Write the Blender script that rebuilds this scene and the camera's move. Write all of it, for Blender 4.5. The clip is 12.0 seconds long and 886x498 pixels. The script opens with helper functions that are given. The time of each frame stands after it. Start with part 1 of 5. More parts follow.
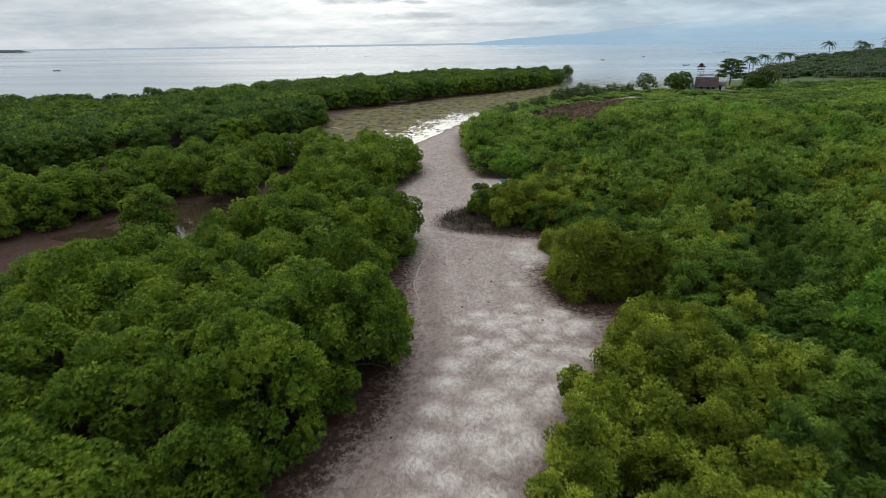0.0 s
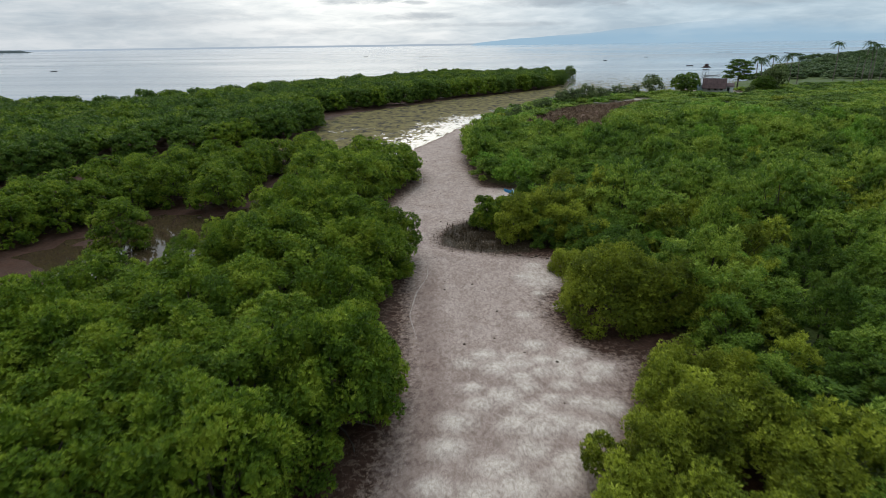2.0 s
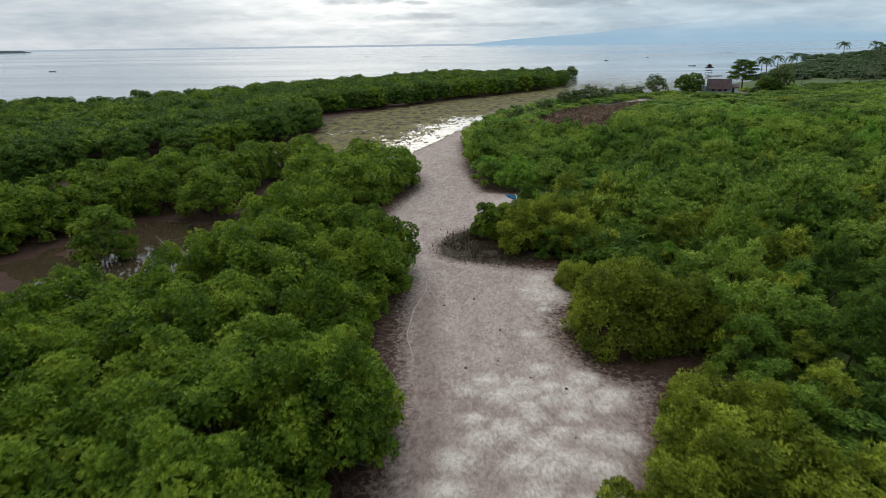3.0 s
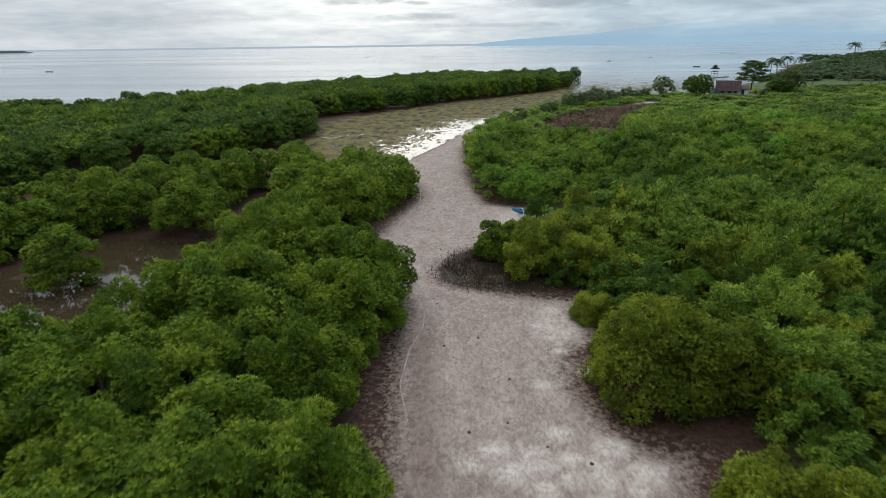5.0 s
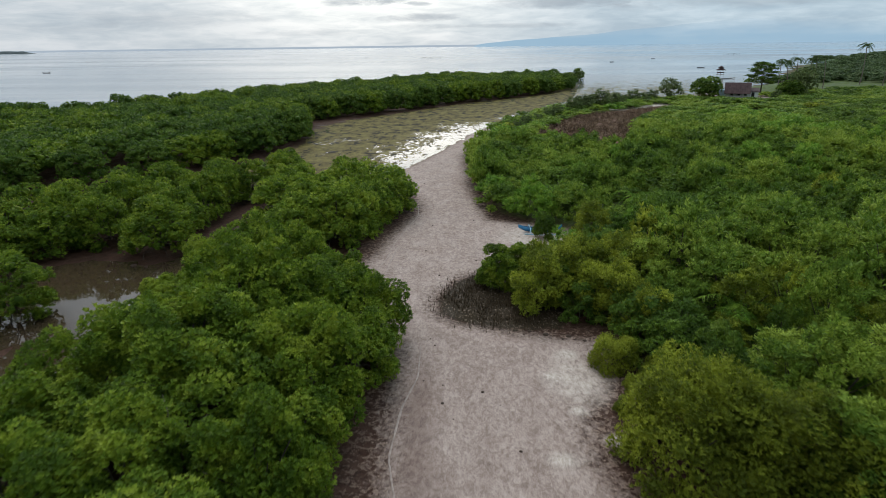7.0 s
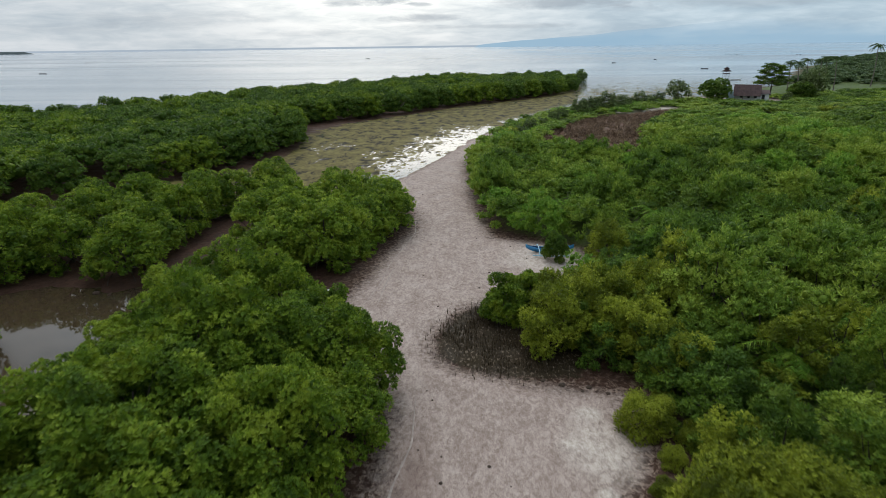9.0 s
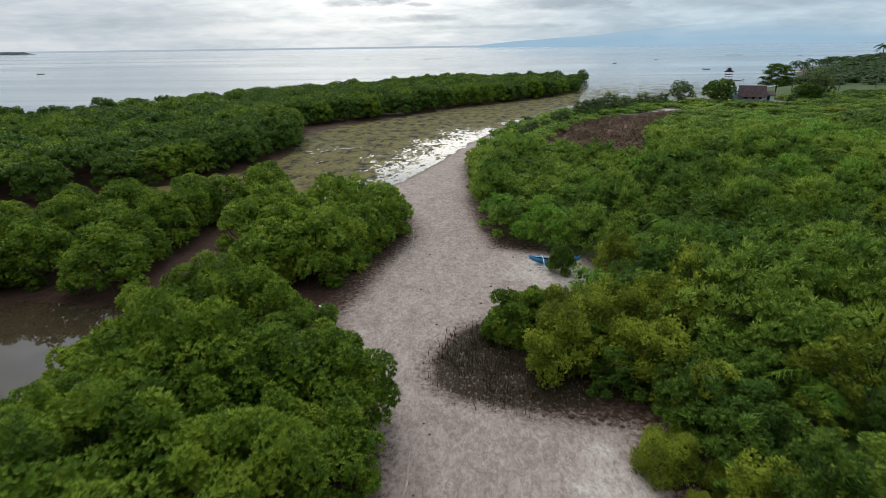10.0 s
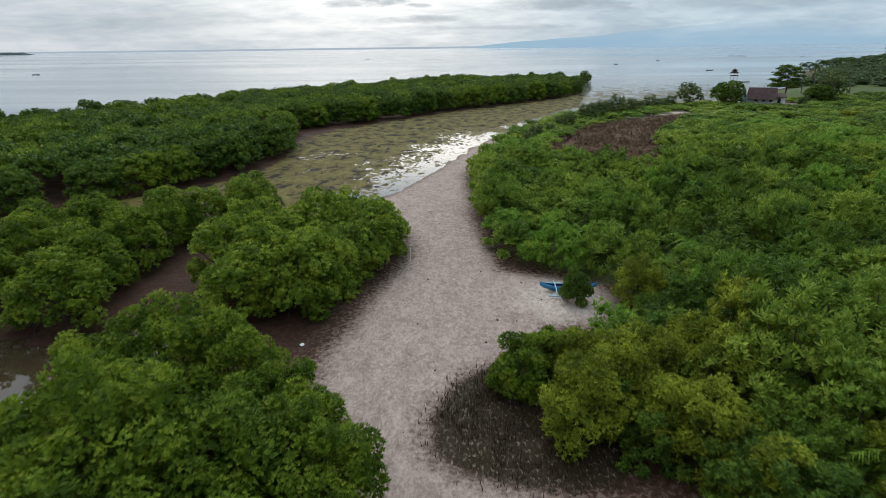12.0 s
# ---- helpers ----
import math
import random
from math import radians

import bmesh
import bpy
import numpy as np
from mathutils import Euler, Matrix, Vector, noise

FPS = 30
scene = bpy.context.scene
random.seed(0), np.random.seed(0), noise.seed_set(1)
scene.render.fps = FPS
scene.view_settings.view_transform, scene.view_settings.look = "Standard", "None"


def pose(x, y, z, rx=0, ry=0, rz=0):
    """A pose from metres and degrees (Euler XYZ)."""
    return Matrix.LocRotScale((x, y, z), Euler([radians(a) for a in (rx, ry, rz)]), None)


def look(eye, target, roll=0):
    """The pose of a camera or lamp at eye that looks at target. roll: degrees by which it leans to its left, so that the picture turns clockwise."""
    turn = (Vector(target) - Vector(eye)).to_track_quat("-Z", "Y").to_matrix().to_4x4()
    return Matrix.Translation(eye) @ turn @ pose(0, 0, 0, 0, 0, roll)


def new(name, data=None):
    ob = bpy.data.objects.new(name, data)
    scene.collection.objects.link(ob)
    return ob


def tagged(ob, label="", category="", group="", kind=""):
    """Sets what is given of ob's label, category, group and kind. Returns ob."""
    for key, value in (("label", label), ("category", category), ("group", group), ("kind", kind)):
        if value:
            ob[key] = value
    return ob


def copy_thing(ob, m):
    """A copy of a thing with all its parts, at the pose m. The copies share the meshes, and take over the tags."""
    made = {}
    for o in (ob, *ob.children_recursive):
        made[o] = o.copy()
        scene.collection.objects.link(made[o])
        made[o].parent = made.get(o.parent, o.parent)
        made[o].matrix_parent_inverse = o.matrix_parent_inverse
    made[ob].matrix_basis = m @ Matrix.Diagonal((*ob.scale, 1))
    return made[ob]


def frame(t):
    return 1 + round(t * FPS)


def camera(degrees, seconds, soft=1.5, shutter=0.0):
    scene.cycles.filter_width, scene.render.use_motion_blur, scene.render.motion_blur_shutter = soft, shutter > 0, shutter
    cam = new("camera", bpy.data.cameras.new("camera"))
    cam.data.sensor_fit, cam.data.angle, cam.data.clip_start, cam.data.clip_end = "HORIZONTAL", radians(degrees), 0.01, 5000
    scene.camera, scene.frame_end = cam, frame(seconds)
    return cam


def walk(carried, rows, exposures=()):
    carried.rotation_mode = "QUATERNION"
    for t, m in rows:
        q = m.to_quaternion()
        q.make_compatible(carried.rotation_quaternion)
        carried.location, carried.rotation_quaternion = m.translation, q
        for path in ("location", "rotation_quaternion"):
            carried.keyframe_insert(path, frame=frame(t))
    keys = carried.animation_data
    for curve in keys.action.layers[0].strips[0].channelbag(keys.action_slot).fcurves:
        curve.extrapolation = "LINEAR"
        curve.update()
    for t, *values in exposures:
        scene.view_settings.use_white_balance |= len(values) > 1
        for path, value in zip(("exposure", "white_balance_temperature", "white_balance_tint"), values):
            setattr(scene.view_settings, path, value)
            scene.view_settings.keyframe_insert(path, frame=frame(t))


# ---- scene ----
cam = camera(75.0, 12.0, soft=0.6, shutter=0.8)
METRES, EYE, TILT, LEAN, TURN = 31.0, 16.0, -19.6, 0.78, 0.0
ROWS = [
    (0.0, 0.0, 0.0, 0.0, -0.0, 0.0, -0.0),
    (0.5, 0.0001, 0.0355, 0.0125, 0.02, 0.02, -0.0),
    (1.0, 0.0004, 0.0722, 0.0255, 0.04, 0.02, -0.01),
    (1.5, 0.001, 0.1099, 0.0386, 0.05, 0.01, -0.02),
    (2.0, 0.002, 0.148, 0.0519, 0.07, 0.03, -0.01),
    (2.5, 0.0029, 0.1867, 0.0652, 0.1, 0.03, -0.02),
    (3.0, 0.0038, 0.2259, 0.0784, 0.13, 0.05, -0.03),
    (5.0, 0.0055, 0.3853, 0.1355, 0.21, 0.07, -0.11),
    (5.5, 0.0062, 0.4252, 0.1505, 0.23, 0.09, -0.13),
    (6.0, 0.007, 0.4654, 0.1653, 0.25, 0.09, -0.13),
    (6.5, 0.0078, 0.5052, 0.1804, 0.27, 0.1, -0.13),
    (7.0, 0.0089, 0.5456, 0.1952, 0.3, 0.13, -0.13),
    (9.0, 0.0106, 0.703, 0.2527, 0.35, 0.18, -0.16),
    (9.5, 0.0115, 0.7428, 0.2664, 0.35, 0.19, -0.17),
    (10.0, 0.0124, 0.7827, 0.2801, 0.36, 0.21, -0.17),
    (10.5, 0.0129, 0.8225, 0.2939, 0.36, 0.23, -0.16),
    (11.0, 0.0124, 0.8621, 0.3079, 0.35, 0.24, -0.17),
    (11.5, 0.0121, 0.9021, 0.3219, 0.35, 0.26, -0.18),
    (12.0, 0.0115, 0.9418, 0.3355, 0.34, 0.27, -0.21),
]
walk(cam, [(t, pose(0, 0, EYE, TILT, LEAN, TURN) @ pose(METRES * x, METRES * y, METRES * z, 90 + pitch, roll, yaw)) for t, x, y, z, yaw, pitch, roll in ROWS])

# ---- world, sun, exposure ----
SUN_DIR = Vector((-0.10, 0.66, 0.75)).normalized()
world = bpy.data.worlds.new("world")
scene.world = world
world.use_nodes = True
scene.view_settings.exposure = 0.0


def nodes_of(tree):
    """Short forms for adding a node and a link to a node tree."""
    def add(kind, **values):
        n = tree.nodes.new("ShaderNode" + kind)
        for key, value in values.items():
            n.inputs[key].default_value = value
        return n

    def link(a, b):
        tree.links.new(a, b)
    return add, link


# cloud bars low over the sea: bearing, elevation, half width, half height (degrees), depth
CLOUD_BARS = [(-7.7, 3.9, 4.4, 0.50, 0.80), (-2.4, 2.4, 4.4, 0.34, 0.62), (10.4, 3.5, 6.5, 0.58, 0.62), (-23.0, 2.4, 7.5, 0.75, 0.30), (-2.4, 3.6, 1.2, 0.18, 0.6), (25.0, 3.4, 13.0, 0.80, 0.40), (-33.0, 1.6, 9.0, 0.45, 0.16), (4.0, 1.6, 9.0, 0.22, 0.40), (-12.0, 1.2, 5.0, 0.30, 0.25)]


def build_world():
    tree = world.node_tree
    tree.nodes.clear()
    add, link = nodes_of(tree)

    def calc(how, a, b=None, c=None, clamp=False):
        n = add("Math")
        n.operation, n.use_clamp = how, clamp
        for socket, value in zip(n.inputs, (a, b, c)):
            if isinstance(value, (int, float)):
                socket.default_value = value
            elif value is not None:
                link(value, socket)
        return n.outputs[0]

    def tinted(how, fac, a, b):
        n = add("MixRGB")
        n.blend_type = how
        for socket, value in zip(n.inputs, (fac, a, b)):
            if isinstance(value, (int, float)):
                socket.default_value = value
            elif isinstance(value, tuple):
                socket.default_value = (*value, 1)
            else:
                link(value, socket)
        return n.outputs[0]
    out, back = add("OutputWorld"), add("Background", Strength=1.0)
    sky = add("TexSky")
    sky.sky_type, sky.sun_disc = "NISHITA", False
    sky.sun_elevation, sky.sun_rotation = math.asin(SUN_DIR.z), math.atan2(SUN_DIR.x, SUN_DIR.y)
    skyd = tinted("MULTIPLY", 1.0, sky.outputs[0], (0.10, 0.10, 0.10))
    co, cut = add("TexCoord"), add("SeparateXYZ")
    link(co.outputs["Generated"], cut.inputs[0])
    high = calc("MULTIPLY", calc("ARCSINE", cut.outputs["Z"]), 57.2958)
    bearing = calc("MULTIPLY", calc("ARCTAN2", cut.outputs["X"], cut.outputs["Y"]), 57.2958)
    flat = add("Mapping")
    flat.inputs["Scale"].default_value = (4.0, 4.0, 22.0)
    link(co.outputs["Generated"], flat.inputs["Vector"])
    # broad cloud banks, and the finer streaks in them
    big = add("TexNoise", Scale=1.5, Detail=6.0, Roughness=0.55, Distortion=0.3)
    link(flat.outputs[0], big.inputs["Vector"])
    fine = add("TexNoise", Scale=5.0, Detail=8.0, Roughness=0.6, Distortion=0.6)
    link(flat.outputs[0], fine.inputs["Vector"])
    mixed = calc("MULTIPLY_ADD", fine.outputs["Fac"], 0.48, big.outputs["Fac"])
    ramp = add("ValToRGB")
    r = ramp.color_ramp
    r.elements[0].position, r.elements[0].color = 0.56, (0.50, 0.58, 0.655, 1)
    r.elements[1].position, r.elements[1].color = 0.88, (0.74, 0.79, 0.835, 1)
    mid = r.elements.new(0.71)
    mid.color = (0.605, 0.675, 0.735, 1)
    link(mixed, ramp.inputs["Fac"])
    # clearer, bluer air to the east
    east = add("MapRange", **{"From Min": -2.0, "From Max": 22.0})
    link(bearing, east.inputs["Value"])
    cloud = tinted("MULTIPLY", east.outputs[0], ramp.outputs[0], (0.86, 0.97, 1.03))
    # the sun's glow through the cloud
    gx = calc("DIVIDE", calc("ADD", bearing, 7.5), 11.0)
    gz = calc("DIVIDE", calc("ADD", high, -4.6), 3.4)
    glow = calc("EXPONENT", calc("MULTIPLY", calc("ADD", calc("MULTIPLY", gx, gx), calc("MULTIPLY", gz, gz)), -0.7))
    broken = calc("MULTIPLY", glow, calc("MULTIPLY_ADD", fine.outputs["Fac"], 0.9, 0.55))
    cloud = tinted("ADD", broken, cloud, (0.58, 0.53, 0.44))
    hx = calc("DIVIDE", calc("ADD", bearing, 2.0), 15.0)
    hz = calc("DIVIDE", calc("ADD", high, -9.5), 2.6)
    cloud = tinted("ADD", calc("EXPONENT", calc("MULTIPLY", calc("ADD", calc("MULTIPLY", hx, hx), calc("MULTIPLY", hz, hz)), -0.7)), cloud, (1.7, 1.55, 1.3))
    # ragged darker bars of cloud
    wob = add("Mapping")
    wob.inputs["Scale"].default_value = (5.0, 5.0, 22.0)
    link(co.outputs["Generated"], wob.inputs["Vector"])
    frayed = add("TexNoise", Scale=2.2, Detail=7.0, Roughness=0.65, Distortion=0.5)
    link(wob.outputs[0], frayed.inputs["Vector"])
    for az, el, wide, tall, deep in CLOUD_BARS:
        bx = calc("DIVIDE", calc("ADD", bearing, -az), wide)
        bz = calc("DIVIDE", calc("ADD", high, -el), tall)
        far = calc("ADD", calc("MULTIPLY", bx, bx), calc("MULTIPLY", bz, bz))
        inside = calc("MULTIPLY_ADD", frayed.outputs["Fac"], 4.5, calc("SUBTRACT", -1.1, far))
        mask = calc("MULTIPLY", calc("MULTIPLY", inside, 0.8, clamp=True), deep)
        cloud = tinted("MIX", mask, cloud, (0.37, 0.43, 0.50))
    # an overcast sky is brightest overhead, and duller away from the sun
    dome = add("ValToRGB")
    for e, (place, value) in zip([dome.color_ramp.elements[0], dome.color_ramp.elements.new(0.20), dome.color_ramp.elements[-1]], ((0.085, 0.92), (0.20, 1.25), (1.0, 2.1))):
        e.position, e.color = place, (value, value, value, 1)
    link(cut.outputs["Z"], dome.inputs["Fac"])
    dot = add("VectorMath")
    dot.operation = "DOT_PRODUCT"
    dot.inputs[1].default_value = (-0.14, 0.96, 0.24)
    link(co.outputs["Generated"], dot.inputs[0])
    side = add("MapRange", **{"From Min": -0.7, "From Max": 0.75, "To Min": 0.62, "To Max": 1.0})
    side.interpolation_type = "SMOOTHSTEP"
    link(dot.outputs["Value"], side.inputs["Value"])
    scaled = add("VectorMath")
    scaled.operation = "SCALE"
    link(cloud, scaled.inputs[0])
    link(calc("MULTIPLY", side.outputs[0], dome.outputs[0]), scaled.inputs["Scale"])
    above = tinted("MIX", 0.97, skyd, scaled.outputs[0])
    # below the horizon lies the far sea
    under = add("MapRange", **{"From Min": 0.0, "From Max": -0.02})
    link(high, under.inputs["Value"])
    link(tinted("MIX", under.outputs[0], above, (0.40, 0.475, 0.56)), back.inputs["Color"])
    link(back.outputs[0], out.inputs[0])


build_world()
sun = new("sun", bpy.data.lights.new("sun", "SUN"))
sun.data.energy, sun.data.angle, sun.data.color = 1.05, radians(35), (1.0, 0.98, 0.95)
sun.matrix_world = look(SUN_DIR * 100, (0, 0, 0))


# ---- materials ----
def material(name, colours, scale=3.0, rough=0.6, bump=0.2, bump_scale=20.0, metal=0.0, island=0.0, per_object=0.0, translucent=0.0, detail=6.0, spec=0.5, stretch=(1, 1, 1), mottle=0.0, reach=0.20, fleck=(0.64, 0.68, 0.58)):
    """A mottled surface: two or three colours mixed by noise, with fine relief."""
    m = bpy.data.materials.new(name)
    m.use_nodes = True
    tree = m.node_tree
    tree.nodes.clear()
    add, link = nodes_of(tree)
    out, shade = add("OutputMaterial"), add("BsdfPrincipled", Roughness=rough, Metallic=metal)
    shade.inputs["Specular IOR Level"].default_value = spec
    geo = add("NewGeometry")
    place = add("Mapping")
    place.inputs["Scale"].default_value = stretch
    link(geo.outputs["Position"], place.inputs["Vector"])
    n = add("TexNoise", Scale=scale, Detail=detail, Roughness=0.6)
    link(place.outputs[0], n.inputs["Vector"])
    fac = n.outputs["Fac"]
    if island:
        a = add("Math")
        a.operation = "MULTIPLY_ADD"
        link(geo.outputs["Random Per Island"], a.inputs[0])
        a.inputs[1].default_value = island
        b = add("Math")
        b.operation = "SUBTRACT"
        link(fac, b.inputs[0])
        b.inputs[1].default_value = island / 2
        link(b.outputs[0], a.inputs[2])
        fac = a.outputs[0]
    if per_object:
        info = add("ObjectInfo")
        a = add("Math")
        a.operation = "MULTIPLY_ADD"
        link(info.outputs["Random"], a.inputs[0])
        a.inputs[1].default_value = per_object
        b = add("Math")
        b.operation = "SUBTRACT"
        link(fac, b.inputs[0])
        b.inputs[1].default_value = per_object / 2
        link(b.outputs[0], a.inputs[2])
        fac = a.outputs[0]
    ramp = add("ValToRGB")
    r = ramp.color_ramp
    spots = [0.3, 0.7] if len(colours) == 2 else [0.5 - reach, 0.5, 0.5 + reach]
    while len(r.elements) < len(colours):
        r.elements.new(0.5)
    for e, s, c in zip(r.elements, spots, colours):
        e.position, e.color = s, (*c, 1)
    link(fac, ramp.inputs["Fac"])
    paint = ramp.outputs[0]
    if mottle:
        small = add("TexNoise", Scale=mottle, Detail=3.0, Roughness=0.65)
        link(place.outputs[0], small.inputs["Vector"])
        tone = add("ValToRGB")
        tone.color_ramp.elements[0].position, tone.color_ramp.elements[0].color = 0.36, (*fleck, 1)
        tone.color_ramp.elements[1].position, tone.color_ramp.elements[1].color = 0.60, (1.12, 1.10, 1.0, 1)
        link(small.outputs["Fac"], tone.inputs["Fac"])
        times = add("MixRGB", Fac=1.0)
        times.blend_type = "MULTIPLY"
        link(paint, times.inputs[1])
        link(tone.outputs[0], times.inputs[2])
        paint = times.outputs[0]
    link(paint, shade.inputs["Base Color"])
    if bump:
        fine = add("TexNoise", Scale=bump_scale, Detail=4.0)
        link(place.outputs[0], fine.inputs["Vector"])
        relief = add("Bump", Strength=bump, Distance=0.12 if mottle else 0.05)
        link(fine.outputs["Fac"], relief.inputs["Height"])
        link(relief.outputs[0], shade.inputs["Normal"])
    last = shade.outputs[0]
    if translucent:
        thin, both = add("BsdfTranslucent"), add("MixShader", Fac=translucent)
        link(paint, thin.inputs["Color"])
        link(last, both.inputs[1])
        link(thin.outputs[0], both.inputs[2])
        last = both.outputs[0]
    link(last, out.inputs[0])
    return m


def leafy(name, dark, middle, light, scale=0.75, per_object=0.09, mottle=9.0, detail=3.0, fleck=(0.64, 0.68, 0.58)):
    return material(name, [dark, middle, light], scale=scale, mottle=mottle, rough=0.5, bump=0, island=0.16, per_object=per_object, translucent=0.36, detail=detail, spec=0.12, reach=0.15, fleck=fleck)


LEAF_MANGROVE = leafy("mangrove_leaf", (0.058, 0.106, 0.010), (0.134, 0.208, 0.018), (0.245, 0.310, 0.032))
# the mangrove leaf lightened: the channel stand's bright light put into its colour
LEAF_LIT = leafy("lit_mangrove_leaf", (0.078, 0.135, 0.014), (0.178, 0.262, 0.026), (0.300, 0.370, 0.042))
LEAF_OLIVE = leafy("olive_leaf", (0.094, 0.124, 0.012), (0.182, 0.224, 0.022), (0.372, 0.418, 0.050))
LEAF_DULL = leafy("dull_olive_leaf", (0.096, 0.124, 0.014), (0.188, 0.225, 0.022), (0.310, 0.350, 0.040))
LEAF_SCRUB = leafy("scrub_leaf", (0.065, 0.124, 0.019), (0.152, 0.246, 0.032), (0.299, 0.383, 0.058), scale=0.13, detail=8.0, fleck=(0.42, 0.48, 0.36))
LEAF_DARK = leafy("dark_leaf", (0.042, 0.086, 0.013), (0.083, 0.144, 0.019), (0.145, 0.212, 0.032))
LEAF_LIME = leafy("lime_leaf", (0.090, 0.190, 0.024), (0.155, 0.285, 0.034), (0.250, 0.375, 0.052))
# leaf of the distant woods, with air haze mixed into its green
LEAF_HAZED = leafy("hazed_leaf", (0.045, 0.080, 0.030), (0.075, 0.118, 0.046), (0.115, 0.160, 0.066))
LEAF_GREY = leafy("grey_green_leaf", (0.055, 0.082, 0.030), (0.105, 0.145, 0.052), (0.180, 0.220, 0.088))
LEAF_PALM = leafy("palm_leaf", (0.030, 0.060, 0.018), (0.055, 0.095, 0.028), (0.095, 0.140, 0.042))
BARK = material("bark", [(0.028, 0.021, 0.015), (0.070, 0.055, 0.042)], scale=6, rough=0.9, bump=0.6, bump_scale=30)
PALE_BARK = material("pale_bark", [(0.10, 0.08, 0.065), (0.20, 0.17, 0.14)], scale=4, rough=0.9, bump=0.5, bump_scale=25)


def ground_material():
    m = bpy.data.materials.new("ground")
    m.use_nodes = True
    tree = m.node_tree
    tree.nodes.clear()
    add, link = nodes_of(tree)
    out, shade = add("OutputMaterial"), add("BsdfPrincipled")
    zone = add("Attribute")
    zone.attribute_name = "zone"
    mound = add("Attribute")
    mound.attribute_name = "mound"
    parts = add("SeparateColor")
    link(zone.outputs["Color"], parts.inputs[0])
    geo = add("NewGeometry")

    def noise_of(scale, detail=6.0, rough=0.6, stretch=None, distort=0.0):
        n = add("TexNoise", Scale=scale, Detail=detail, Roughness=rough, Distortion=distort)
        src = geo.outputs["Position"]
        if stretch:
            mp = add("Mapping")
            mp.inputs["Scale"].default_value = stretch
            link(src, mp.inputs["Vector"])
            src = mp.outputs[0]
        link(src, n.inputs["Vector"])
        return n.outputs["Fac"]

    def two(fac, a, b, lo=0.35, hi=0.65):
        ramp = add("ValToRGB")
        ramp.color_ramp.elements[0].position, ramp.color_ramp.elements[0].color = lo, (*a, 1)
        ramp.color_ramp.elements[1].position, ramp.color_ramp.elements[1].color = hi, (*b, 1)
        link(fac, ramp.inputs["Fac"])
        return ramp.outputs[0]

    def over(fac, a, b, how="MIX"):
        mx = add("MixRGB")
        mx.blend_type = how
        if isinstance(fac, float):
            mx.inputs[0].default_value = fac
        else:
            link(fac, mx.inputs[0])
        link(a, mx.inputs[1])
        link(b, mx.inputs[2])
        return mx.outputs[0]

    def ragged(mask, noise_out, width=0.25):
        """A zone's edge, broken up by noise."""
        s = add("Math")
        s.operation = "MULTIPLY_ADD"
        s.inputs[1].default_value = 1.3
        link(noise_out, s.inputs[0])
        b = add("Math")
        b.operation = "ADD"
        b.inputs[1].default_value = -0.65
        link(mask, b.inputs[0])
        link(b.outputs[0], s.inputs[2])
        r = add("MapRange", **{"From Min": 0.5 - width, "From Max": 0.5 + width})
        link(s.outputs[0], r.inputs["Value"])
        only = add("Math")
        only.operation, only.use_clamp = "MULTIPLY", True
        only.inputs[1].default_value = 5.0
        link(mask, only.inputs[0])
        both = add("Math")
        both.operation = "MULTIPLY"
        link(only.outputs[0], both.inputs[0])
        link(r.outputs[0], both.inputs[1])
        return both.outputs[0]

    broad, fine, grain = noise_of(0.5), noise_of(3.2, 8.0, 0.65, distort=0.5), noise_of(22.0, 4.0)
    drift = noise_of(0.9, 9.0, 0.75, (1.0, 0.45, 1.0), 0.8)
    shells = noise_of(7.0, 6.0, 0.7, (1.0, 0.5, 1.0), 0.4)
    mud = over(0.5, two(broad, (0.034, 0.018, 0.012), (0.066, 0.034, 0.023)), two(fine, (0.026, 0.013, 0.009), (0.100, 0.055, 0.038)))
    bits = add("MixRGB", Fac=1.0)
    bits.blend_type = "MULTIPLY"
    link(zone.outputs["Alpha"], bits.inputs[1])
    link(two(noise_of(3.6, 7.0, 0.7, None, 0.6), (0, 0, 0), (0.85, 0.85, 0.85), 0.51, 0.57), bits.inputs[2])
    mud = over(bits.outputs[0], mud, two(grain, (0.19, 0.130, 0.095), (0.30, 0.22, 0.175)))
    sand = over(0.6, two(drift, (0.225, 0.166, 0.139), (0.425, 0.340, 0.295), 0.38, 0.61), two(shells, (0.228, 0.168, 0.142), (0.408, 0.325, 0.282), 0.36, 0.62))
    pale = over(0.5, two(fine, (0.38, 0.32, 0.272), (0.57, 0.49, 0.425), 0.3, 0.6), two(shells, (0.270, 0.215, 0.180), (0.56, 0.485, 0.42), 0.36, 0.54))
    algae = over(0.3, two(noise_of(0.8, 9.0, 0.72, (0.7, 0.6, 1.0), 0.5), (0.014, 0.008, 0.004), (0.110, 0.090, 0.026), 0.47, 0.495), two(fine, (0.036, 0.028, 0.010), (0.110, 0.092, 0.030)))
    soil = over(0.5, two(broad, (0.050, 0.075, 0.018), (0.085, 0.125, 0.026)), two(fine, (0.040, 0.045, 0.016), (0.105, 0.145, 0.034)))
    colour = over(ragged(parts.outputs[0], fine), mud, sand)
    wetted = add("Math")
    wetted.operation = "MULTIPLY"
    wetted.inputs[1].default_value = 0.62
    link(mound.outputs["Alpha"], wetted.inputs[0])
    colour = over(wetted.outputs[0], colour, two(fine, (0.126, 0.078, 0.063), (0.205, 0.146, 0.122)))
    colour = over(ragged(parts.outputs[1], fine), colour, algae)
    colour = over(ragged(parts.outputs[2], fine), colour, soil)
    mounds = add("SeparateColor")
    link(mound.outputs["Color"], mounds.inputs[0])
    colour = over(mounds.outputs[0], colour, pale)
